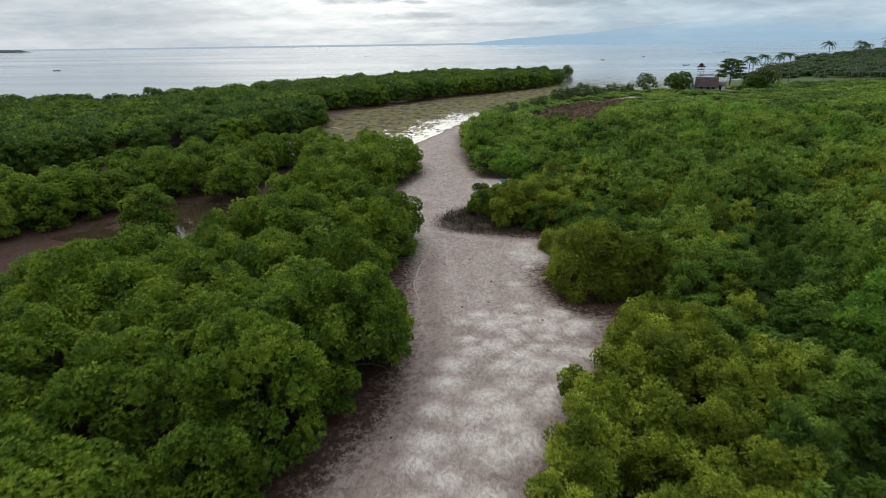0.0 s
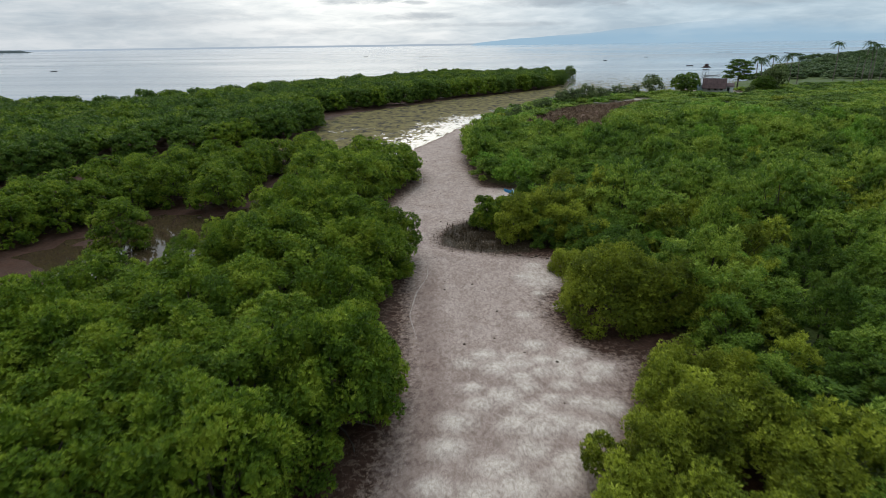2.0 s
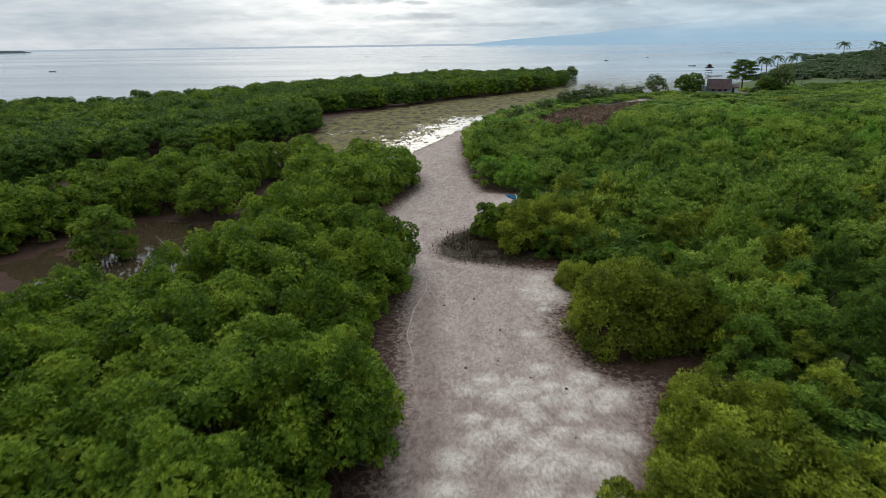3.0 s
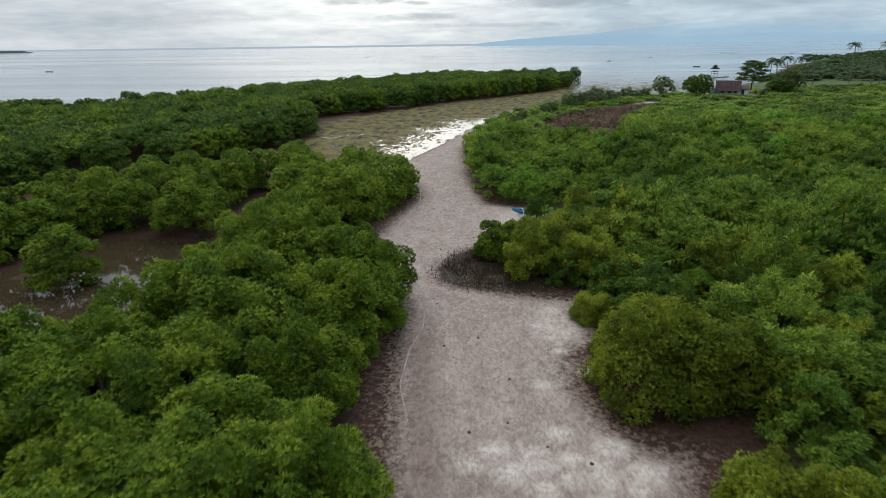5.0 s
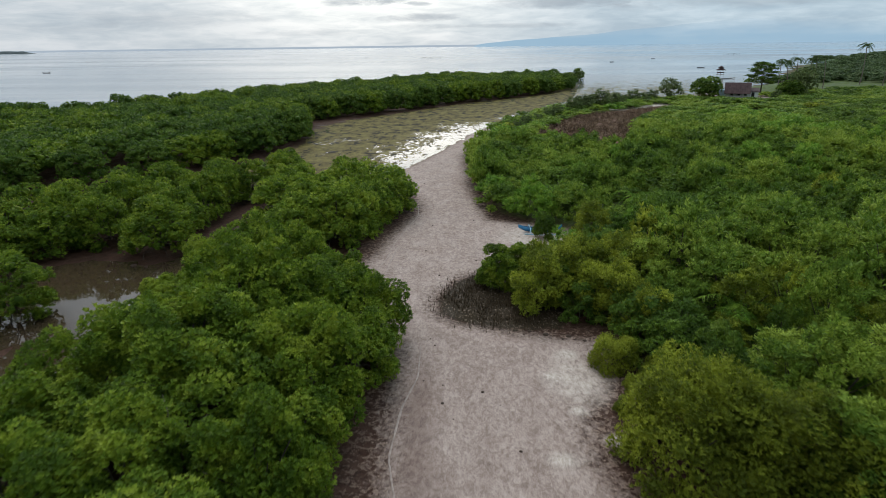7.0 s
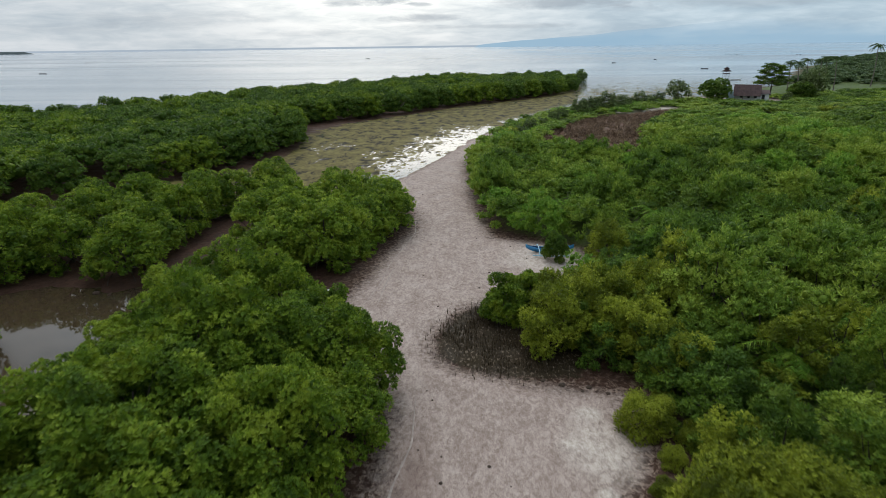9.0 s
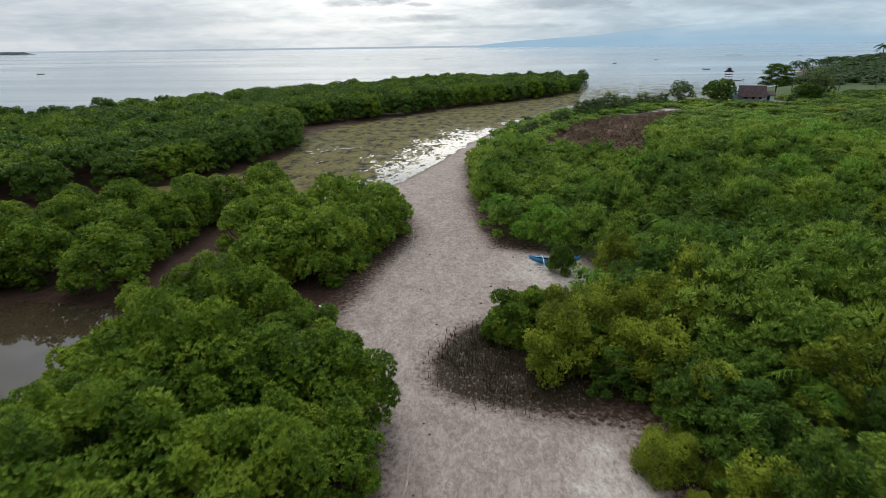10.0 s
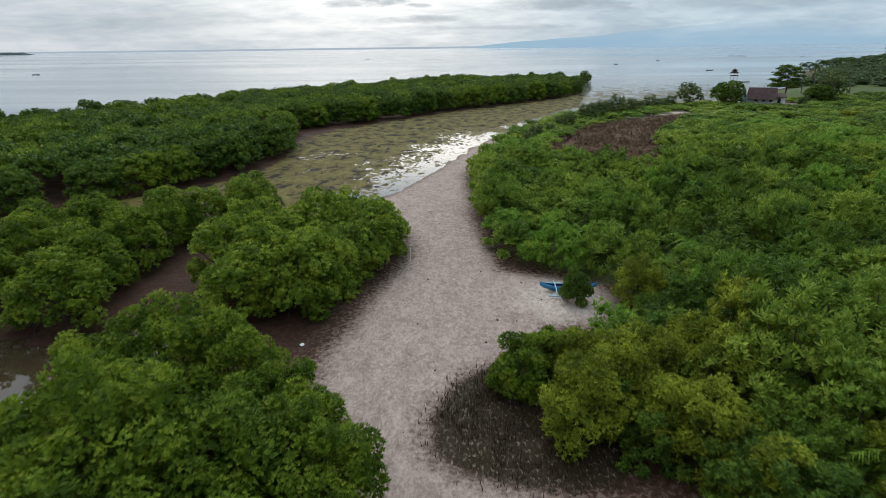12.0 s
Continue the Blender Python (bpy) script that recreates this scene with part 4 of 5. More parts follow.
lone("olive", OLIVES[0], "yellow-green bush beside the blue boat", "bush", 12.6, 65.6, 1.05, 0.95)


TWIGGY = [tree_meshes("twiggy_shrub", 95 + k, LEAF_OLIVE, BARK, 0.9, 1.9, 0.25, 18, 0.14, 6, 0.13, 0.04, 0.28, spread=0.9, core=0.25, uneven=0.15, girth=0.25) for k in range(2)]
lone("twiggy", TWIGGY[0], "sparse twiggy shrub at the sand's wet edge", "shrub", 6.1, 23.0, 1.0)


def scrub_here(x, y):
    return (np.abs(x) < 9 + 0.86 * y) & (depth_in(CLEARING, x, y) < 0.3) & (depth_in(OLIVE_EDGE, x, y) < 0.8) & (np.hypot(x - 10.5, y - 36.5) > 2.6) & (np.hypot((x - 11.5) / 3.4, (y - 32.0) / 2.6) > 1) & (np.hypot(x - 82, y - 184) > 9)


near_scrub = scatter(SCRUB, 1.75, 0.8, 61, lambda x, y: scrub_here(x, y) & (y < 62))
near_scrub.sort(key=lambda p: p[0] * 0.8 + p[1])
SCRUBS_BEYOND = [tree_meshes("scrub", 110 + k, leaf, BARK, 1.65, 2.9, 0.1, 30, 0.25, 5, 0.22, 0.065, 0.36, spread=0.8, upright=1.2, core=0.5, uneven=0.20, loose=0.14, full=1.8, droop=-0.2, tall=1.15, inner=False, girth=0.5) for k, leaf in enumerate((LEAF_SCRUB, LEAF_SCRUB, LEAF_SCRUB, LEAF_DARK, LEAF_LIME, LEAF_OLIVE))]
for i, (x, y, d) in enumerate(near_scrub[:290]):
    k = int(rng.choice(6, p=(0.24, 0.23, 0.21, 0.15, 0.05, 0.12)))
    put(("scrub", k, i < 130), (SCRUBS if i < 130 else SCRUBS_BEYOND)[k], "leafy green scrub bush in a dense thicket", "bush", "thicket bushes on the bank", stood(x, y, rng.uniform(0.75, 1.35), rng, tall=rng.uniform(0.7, 1.25)))
SCRUB_MID = [crown(140 + k, 1.8, 2.9, 0.3, 22, 0.32, 5, 0.30, 0.09, 0.44, spread=0.8, upright=1.0, uneven=0.22, loose=0.14, core=0.6, inner=False, full=1.6) for k in range(4)]
SCRUB_FAR = [crown(150 + k, 2.2, 2.9, 0.5, 8, 0.62, 4, 0.56, 0.22, 0.90, spread=0.8, upright=1.2, uneven=0.16, loose=0.14, core=0.64, inner=False, full=1.6) for k in range(4)]
mid_places = [p for p in near_scrub[290:]] + scatter(SCRUB, 1.95, 0.8, 62, lambda x, y: scrub_here(x, y) & (y >= 62) & (y < 105))
THICKET_LEAVES = [LEAF_SCRUB, LEAF_DARK, LEAF_LIME, LEAF_OLIVE]


def kind_here(x, y, r):
    """Kinds of bush grow in patches: dark, lime green and olive ones among the rest."""
    n = float(lattice(np.array(x * 0.11), np.array(y * 0.07))) + r.normal(0, 0.45)
    return 1 if n < -1.0 else 2 if n > 1.05 else 3 if r.uniform() < 0.03 else 0


woods("thicket", SCRUB_MID, grounded(mid_places), THICKET_LEAVES, "wide dense thicket of mixed green scrub", "thicket", (0.6, 1.35), 6, (0.6, 1.35), choose=kind_here)
far_scrub = scatter(SCRUB, 2.5, 0.8, 63, lambda x, y: scrub_here(x, y) & (y >= 105))
woods("far_thicket", SCRUB_FAR, grounded(far_scrub), THICKET_LEAVES, "green thicket reaching back to the shore", "thicket", (0.65, 1.2), 7, (0.8, 1.2), lambda x, y: max(0.42, min(1.0, 1.0 - (y - 105) / 75)), kind_here)


DEAD = material("dead_brush", [(0.065, 0.036, 0.020), (0.135, 0.080, 0.046), (0.230, 0.160, 0.100)], scale=0.8, rough=0.95, bump=0, island=0.4)
BRUSH = [crown(170 + k, 1.2, 0.55, 0.0, 8, 0.45, 4, 0.45, 0.08, 0.30, spread=1.6, inner=False) for k in range(3)]
brush_places = scatter(CLEARING, 1.9, 0.8, 64, lambda x, y: np.abs((x - 50) * 0.55 - (y - 166.5) * 0.83) > 4.5)
woods("cut_brush", BRUSH, grounded(brush_places), DEAD, "reddish brown cut brush lying over the clearing", "dead brush", (0.7, 1.4), 8)


# ---- root patch, boat and small things by the channel ----
ROOT_DARK = material("root_dark", [(0.018, 0.013, 0.007), (0.075, 0.054, 0.034)], scale=5, rough=0.95, bump=0, spec=0.03)


def build_root_patch():
    """Breathing roots: thin upright spikes that stand in the mud, too many to count."""
    r = np.random.default_rng(71)
    x, y = r.uniform(-2, 9, 16000), r.uniform(46, 60, 16000)
    d = depth_in(ISLET, x, y)
    keep = (d > -0.9) & (r.uniform(0, 1, len(x)) < np.clip(0.22 + d * 0.25, 0.05, 0.5) * np.clip(0.7 + lattice(x * 0.8, y * 0.8), 0.1, 1)) & (np.hypot(x - 6.5, y - 52) > 1.2)
    x, y = x[keep][:3600], y[keep][:3600]
    z = ground_height(x, y) - 0.03
    n = len(x)
    tall, lean = r.uniform(0.18, 0.5, n), r.normal(0, 0.05, (n, 2))
    blocks = []
    for w in range(3):
        a = w * 2.094
        blocks.append(np.stack([x + 0.03 * math.cos(a), y + 0.03 * math.sin(a), z], 1))
    tip = np.stack([x + lean[:, 0], y + lean[:, 1], z + tall], 1)
    v = np.stack(blocks + [tip], 1).reshape(-1, 3)
    i = np.arange(n)[:, None] * 4
    f = np.concatenate([i + [0, 1, 3], i + [1, 2, 3], i + [2, 0, 3]])
    tagged(new("breathing_roots", mesh_of("breathing_roots", v, f, ROOT_DARK)), "dark patch of upright breathing roots in the mud", "mangrove roots", kind="stuff")


build_root_patch()

BLUE = material("blue_paint", [(0.020, 0.150, 0.330), (0.040, 0.240, 0.450)], scale=2, rough=0.45, bump=0.1)
BLUE_DARK = material("dark_blue_paint", [(0.015, 0.060, 0.150), (0.030, 0.100, 0.220)], scale=2, rough=0.55, bump=0.1)
PALE_BLUE = material("pale_blue_paint", [(0.25, 0.45, 0.58), (0.40, 0.60, 0.70)], scale=4, rough=0.6, bump=0.2)
WHITE = material("white_paint", [(0.62, 0.62, 0.60), (0.80, 0.80, 0.78)], scale=1.5, rough=0.6, bump=0.1)


def hull_mesh(length, beam, depth, mat, inner):
    """An open narrow hull with raised, pointed ends; the inside is a shell of its own."""
    vs, fs, idx = [], [], []
    steps, sides = 14, 7
    for shell, shrink in ((0, 0.0), (1, 0.035)):
        for i in range(steps + 1):
            t = i / steps * 2 - 1
            half = max(0.02, beam / 2 * (1 - abs(t) ** 2.6)) - shrink * (abs(t) < 0.97)
            rise = 0.28 * abs(t) ** 3
            for k in range(sides):
                w = math.pi * k / (sides - 1)
                vs.append((t * length / 2 * (1 - 0.02 * shell), -math.cos(w) * half, depth + rise - math.sin(w) ** 0.8 * (depth - shrink) * (1 - 0.35 * abs(t) ** 4)))
    block = (steps + 1) * sides
    for s in (0, 1):
        for i in range(steps):
            for k in range(sides - 1):
                a = s * block + i * sides + k
                fs.append((a, a + 1, a + sides + 1, a + sides) if s else (a, a + sides, a + sides + 1, a + 1))
                idx.append(s)
    for i in range(steps):
        for k in (0, sides - 1):
            a = i * sides + k
            fs.append((a, a + sides, a + sides + block, a + block))
            idx.append(0)
    me = mesh_of("hull", vs, fs, [mat, inner])
    me.polygons.foreach_set("material_index", np.array(idx, dtype=np.int32))
    return me


def bar(points, radius, sides=6, taper=1.0):
    n = len(points)
    return tube(points, [radius * (1 - (1 - taper) * i / (n - 1)) for i in range(n)], sides)


def outrigger_boat(x, y, turn, label, length=4.6, mats=None, z=0.02):
    hull, inner, arms = mats or (BLUE, BLUE_DARK, PALE_BLUE)
    ob = thing("outrigger_boat", label, "boat", at=pose(x, y, z, 2, 0, turn))
    body = part("hull", hull_mesh(length, 0.62, 0.42, hull, inner), ob)
    for s in (-1, 1):
        part("float", mesh_of("float", *bar([(-length * 0.36, s * 1.25, 0.12), (0, s * 1.28, 0.08), (length * 0.38, s * 1.25, 0.16)], 0.05), arms), ob, "pale blue bamboo float")
    for q in (-0.22, 0.24):
        part("cross_beam", mesh_of("cross_beam", *bar([(length * q, -1.3, 0.18), (length * q, -0.7, 0.5), (length * q, 0, 0.56), (length * q, 0.7, 0.5), (length * q, 1.3, 0.18)], 0.035), arms), ob, "pale blue curved cross beam")
    part("seat", box_bm((-0.15, -0.27, 0.28), (0.15, 0.27, 0.31), 0.008), body, mat=inner)
    return ob


outrigger_boat(8.5, 67.5, 178, "blue outrigger boat drawn up on the sand behind a bush", 3.9, z=float(ground_height(8.5, 67.5)) - 0.02)


def pebble_mesh(seed, size, flat=0.6):
    r = np.random.default_rng(seed)
    bm = bmesh.new()
    bmesh.ops.create_icosphere(bm, subdivisions=2, radius=size)
    for v in bm.verts:
        v.co *= 1 + 0.25 * noise.noise(v.co * (1.5 / size) + Vector((seed, 0, 0)))
        v.co.z *= flat
    me = bpy.data.meshes.new("lump")
    bm.to_mesh(me)
    bm.free()
    return me


WET_ROCK = material("wet_rock", [(0.030, 0.020, 0.014), (0.085, 0.060, 0.044)], scale=6, spec=0.12, rough=0.7, bump=0.6, bump_scale=15)
SCRAP = material("scrap_plastic", [(0.70, 0.70, 0.68), (0.82, 0.82, 0.80)], scale=3, rough=0.5, bump=0.1)


def lump(name, label, category, x, y, size, mat, seed, flat=0.6, group=""):
    me = pebble_mesh(seed, size, flat)
    me.materials.append(mat)
    ob = tagged(new(name, me), label, category, group)
    ob.matrix_basis = pose(x, y, float(ground_height(x, y)) + size * flat * 0.3, 0, 0, seed * 40)
    return ob


lump("clod", "dark lump of mud and weed on the pale sand", "clod", 5.81, 31.45, 0.17, WET_ROCK, 1)
lump("litter", "crumpled white plastic scrap on brown mud", "litter", -8.1, 60.3, 0.14, SCRAP, 2, 0.5)
r7 = np.random.default_rng(77)
for k in range(90):
    x, y = r7.uniform(-3, 9), r7.uniform(14, 100)
    if depth_in(SAND, x, y) > 0.4:
        lump("clod", "small dark clod of weed on the sand", "clod", x, y, r7.uniform(0.03, 0.085), WET_ROCK, 3 + k, group="clods on the sand")
for k, (x, y, s) in enumerate(((5.0, 48.6, 0.22), (5.9, 48.2, 0.30), (7.2, 48.0, 0.26), (8.0, 47.4, 0.2), (6.8, 47.6, 0.16), (-24.6, 60.4, 0.4), (-23.5, 60.1, 0.25))):
    lump("stone", "wet brown stone lying in the mud", "stone", x, y, s * 0.6, WET_ROCK, 60 + k, 0.5, "stones at the mud's edge")

TRACK = material("pressed_sand", [(0.20, 0.15, 0.125), (0.37, 0.30, 0.26)], scale=3, rough=0.85, bump=0.4, bump_scale=25)


def ribbon(points, width, steps=60, seed=0):
    """A low pressed-up ridge of sand along a smooth line."""
    r = np.random.default_rng(seed)
    pts = np.array(points, float)
    t = np.linspace(0, len(pts) - 1, steps)
    knots = np.arange(len(pts))
    x, y = np.interp(t, knots, pts[:, 0]), np.interp(t, knots, pts[:, 1])
    for _ in range(3):
        x[1:-1] = (x[:-2] + 2 * x[1:-1] + x[2:]) / 4
        y[1:-1] = (y[:-2] + 2 * y[1:-1] + y[2:]) / 4
    dx, dy = np.gradient(x), np.gradient(y)
    n = np.hypot(dx, dy)
    sx, sy = -dy / n, dx / n
    w = width * (0.6 + 0.8 * r.uniform(0, 1, steps)) * np.sin(np.linspace(0.15, math.pi - 0.15, steps)) ** 0.5
    rows = []
    for q, h in ((-1, -0.02), (-0.35, 0.012), (0.35, 0.018), (1, -0.02)):
        px, py = x + sx * w * q / 2, y + sy * w * q / 2
        rows.append(np.stack([px, py, ground_height(px, py) + h], 1))
    v = np.stack(rows, 1).reshape(-1, 3)
    i = (np.arange(steps - 1)[:, None] * 4 + np.arange(3)[None, :]).ravel()
    return mesh_of("track", v, np.stack([i, i + 4, i + 5, i + 1], 1), TRACK)


for seed, line in enumerate(([(-1.7, 34.4), (-2.3, 37.5), (-2.0, 41), (-1.35, 43.6), (-1.35, 47)], [(-5.3, 57.6), (-4.6, 61), (-4.3, 65.1), (-3.5, 69), (-2.7, 73.5), (-2.9, 77)], [(-4.4, 57.8), (-4.2, 61), (-3.9, 64)])):
    tagged(new("track", ribbon(line, 0.13 if seed else 0.15, seed=seed)), "curved ridge of pressed sand along the channel", "track", kind="structure")

# ---- the shore: house, hut, trees, palms ----
TIN_RUST = material("rusty_tin", [(0.040, 0.024, 0.024), (0.085, 0.052, 0.050)], scale=1.2, rough=0.7, bump=0.3, bump_scale=8, spec=0.12)
TIN_GREY = material("grey_tin", [(0.30, 0.31, 0.33), (0.46, 0.47, 0.49)], scale=0.8, rough=0.55, bump=0.2)
WALL_WHITE = material("chalky_wall", [(0.46, 0.47, 0.48), (0.66, 0.67, 0.68)], scale=1.0, rough=0.9, bump=0.2)
WALL_BLUE = material("blue_wall", [(0.30, 0.42, 0.50), (0.42, 0.55, 0.62)], scale=1.0, rough=0.9, bump=0.2)
WOOD = material("old_wood", [(0.09, 0.065, 0.05), (0.19, 0.15, 0.12)], scale=2, rough=0.9, bump=0.4)
# shade inside windows and door, as near-black panels on solid walls
OPENING_SHADE = material("opening_shade", [(0.010, 0.010, 0.012), (0.020, 0.020, 0.022)], scale=1, rough=0.9, bump=0)


def gable_roof(x0, x1, y0, y1, eave, ridge, thick=0.08):
    """Two sheets that meet at a ridge along x."""
    ym = (y0 + y1) / 2
    out = []
    for a, b in ((y0, ym), (y1, ym)):
        bm = bmesh.new()
        n = 24
        rows = []
        for i in range(n + 1):
            x = x0 + (x1 - x0) * i / n
            dz = 0.03 * (i % 2)
            rows.append([bm.verts.new((x, a, eave + dz)), bm.verts.new((x, b, ridge + dz)), bm.verts.new((x, a, eave - thick + dz)), bm.verts.new((x, b, ridge - thick + dz))])
        for p, q in zip(rows, rows[1:]):
            bm.faces.new((p[0], q[0], q[1], p[1]))
            bm.faces.new((p[2], p[3], q[3], q[2]))
            bm.faces.new((p[0], p[2], q[2], q[0]))
        for e in (rows[0], rows[-1]):
            bm.faces.new((e[0], e[1], e[3], e[2]))
        bmesh.ops.recalc_face_normals(bm, faces=bm.faces[:])
        out.append(bm)
    return out


def shed_roof(x0, x1, y0, y1, z0, z1, thick=0.08):
    bm = bmesh.new()
    v = [bm.verts.new(c) for c in ((x0, y0, z0), (x1, y0, z0), (x1, y1, z1), (x0, y1, z1), (x0, y0, z0 - thick), (x1, y0, z0 - thick), (x1, y1, z1 - thick), (x0, y1, z1 - thick))]
    for q in ((0, 1, 2, 3), (7, 6, 5, 4), (0, 4, 5, 1), (1, 5, 6, 2), (2, 6, 7, 3), (3, 7, 4, 0)):
        bm.faces.new([v[i] for i in q])
    return bm


def build_house():
    z = float(ground_height(84, 184))
    ob = thing("house", "low white house with a rusty tin roof by the shore", "house", at=pose(81.0, 183.5, z - 0.05, 0, 0, -24) @ Matrix.Diagonal((0.8, 0.8, 1, 1)))
    wall = part("wall", box_bm((-4, -2.4, 0), (3.2, 2.6, 2.4), 0.02), ob, "chalky white wall", WALL_WHITE)
    for bm in gable_roof(-4.6, 3.6, -4.2, 3.6, 1.6, 4.3):
        part("roof", bm, ob, "rusty brown corrugated roof", TIN_RUST)
    room = part("side_room", box_bm((3.2, -2.0, 0), (6.0, 2.0, 2.0), 0.02), ob, "white side room", WALL_WHITE)
    part("side_roof", shed_roof(3.1, 6.3, -2.5, 2.4, 2.15, 2.9), ob, "rusty brown sloping roof", TIN_RUST)
    part("rear_room", box_bm((-6.6, 0.5, 0), (-4.0, 5.5, 2.3), 0.02), ob, "pale blue rear room", WALL_BLUE)
    for bm in gable_roof(-7.0, 2.5, 3.0, 7.5, 2.4, 3.9):
        part("rear_roof", bm, ob, "grey tin rear roof", TIN_GREY)
    part("rear_wall", box_bm((-4.0, 3.3, 0), (2.2, 7.2, 2.35), 0.02), ob, "", WALL_WHITE)
    for x in (-2.6, -0.4, 1.6):
        part("window", box_bm((x, -2.43, 1.0), (x + 0.9, -2.40, 1.9)), wall, "dark panel for the shade inside a window", OPENING_SHADE)
    part("door", box_bm((3.9, -2.03, 0.05), (4.8, -2.0, 1.85)), room, "dark panel for the shade inside a doorway", OPENING_SHADE)
    for x in (-4.2, -1.8, 0.7, 3.1):
        part("post", box_bm((x, -3.75, 0), (x + 0.1, -3.65, 1.9)), ob, "", WOOD)


build_house()


def build_hut():
    ob = thing("stilt_hut", "small two-tiered thatched hut on stilts in shallow water", "hut", at=pose(128, 300, -0.4, 0, 0, 20) @ Matrix.Diagonal((0.62, 0.62, 0.72, 1)))
    for x in (-1.5, 1.5):
        for y in (-1.5, 1.5):
            part("stilt", mesh_of("stilt", *bar([(x, y, 0), (x, y, 5.2)], 0.09), WOOD), ob)
    part("platform", box_bm((-1.9, -1.9, 2.2), (1.9, 1.9, 2.35)), ob, "", WOOD)
    for low, high, r0, r1 in ((5.0, 6.2, 2.7, 1.0), (6.6, 7.8, 1.7, 0.05), (3.4, 3.9, 1.9, 1.7)):
        v = [(r0 * c, r0 * s, low) for c, s in ((-1, -1), (1, -1), (1, 1), (-1, 1))] + [(r1 * c, r1 * s, high) for c, s in ((-1, -1), (1, -1), (1, 1), (-1, 1))]
        f = [(0, 1, 5, 4), (1, 2, 6, 5), (2, 3, 7, 6), (3, 0, 4, 7), (3, 2, 1, 0), (4, 5, 6, 7)]
        part("roof", mesh_of("roof", v, f, TIN_RUST), ob, "dark thatched roof")
    part("upper_post", box_bm((-0.9, -0.9, 6.1), (0.9, 0.9, 6.7)), ob, "", WOOD)


build_hut()

OAKS = [tree_meshes("shore_tree", 200 + k, LEAF_DARK, BARK, 4.0, 6.5, 0.8, 34, 0.55, 5, 0.50, 0.24, 1.2, inner=False) for k in range(2)]
SCRUB_TREES = [tree_meshes("shore_bush", 210 + k, (LEAF_GREY, LEAF_DULL, LEAF_GREY)[k], BARK, (2.3, 3.0, 2.9)[k], (4.6, 4.2, 5.0)[k], 0.3, 30, 0.42, 5, 0.40, 0.13, (0.62, 0.85, 0.85)[k], uneven=0.14, loose=0.16, upright=1.0, tall=1.15, core=0.4, inner=False, girth=0.7) for k in range(3)]
for x, y, s, t in ((72, 184, 1.0, 0.9), (97, 187, 0.85, 0.9)):
    put(("oak",), OAKS[0], "broad dark green tree beside the shore", "tree", "trees on the shore", stood(x, y, s, rng, tall=t))
for x, y, s in ((29.5, 155, 0.85), (32.0, 158, 1.05), (34.5, 161, 0.9), (37.5, 162.5, 1.15), (41, 166, 1.05), (44.5, 169.5, 0.85), (48.5, 172, 0.95), (52.5, 175.5, 0.7), (56, 180, 0.75), (13, 126, 0.55), (15.5, 131, 0.65), (18.5, 137, 0.6), (22, 144, 0.65), (25, 150, 0.7), (89, 180, 0.5), (92, 184, 0.6)):
    put(("shore bush", 0), SCRUB_TREES[0], "feathery grey-green shrub behind the beach", "bush", "shrubs behind the beach", stood(x, y, s, rng, tall=rng.uniform(0.9, 1.05)))
put(("pale tree",), SCRUB_TREES[2], "loose grey-green tree at the edge of the beach", "tree", "", stood(62.5, 184.5, 1.1, rng, tall=0.95))
put(("round tree",), SCRUB_TREES[2], "tall round grey-green tree behind the house", "tree", "", stood(101, 188.5, 1.3, rng, tall=1.15))
WATER_TREE = tree_meshes("water_tree", 206, LEAF_DARK, BARK, 2.5, 5.2, -0.1, 24, 0.5, 5, 0.45, 0.2, 0.9, uneven=0.14, inner=False)
put(("water tree",), WATER_TREE, "lone dark mangrove standing in the shallow sea", "mangrove tree", "", pose(61.2, 295, -0.25, 0, -7, 0))


def layered_tree(x, y, size):
    """A tall tree whose boughs spread in flat tiers."""
    r = np.random.default_rng(230)
    z = float(ground_height(x, y))
    ob = thing("tree", "tall dark tree with flat tiered boughs behind the house", "tree", at=pose(x, y, z - 0.05) @ Matrix.Scale(size, 4))
    part("trunk", mesh_of("trunk", *bar([(0, 0, 0), (0.1, 0, 5), (0, 0.1, 10.5)], 0.28, 7, 0.2), BARK), ob)
    blocks, limbs = [], []
    for k in range(26):
        h = 3.2 + 6.6 * k / 25
        a, reach = k * 2.4, (5.8 - 2.6 * (k / 25) ** 2) * r.uniform(0.65, 1.05)
        end = np.array([math.cos(a) * reach, math.sin(a) * reach, h + 0.8])
        limbs.append(tube([(0, 0, h), tuple(end * [0.5, 0.5, 1] - [0, 0, 0.4]), tuple(end)], [0.08, 0.05, 0.02], 4))
        for q in (0.45, 0.7, 0.95):
            n = 95
            p = end * [q, q, 1] + r.normal(0, 1, (n, 3)) * [0.55, 0.55, 0.18]
            blocks.append(leaf_blades(r, p, unit(r.normal(size=(n, 3)) * [1, 1, 0.3] + [0, 0, 0.2]), 0.55, 0.24))
    part("limb", mesh_of("limb", *joined(limbs), BARK), ob)
    part("crown", mesh_of("crown", *joined(blocks), LEAF_DARK), ob)


layered_tree(94, 197, 0.84)


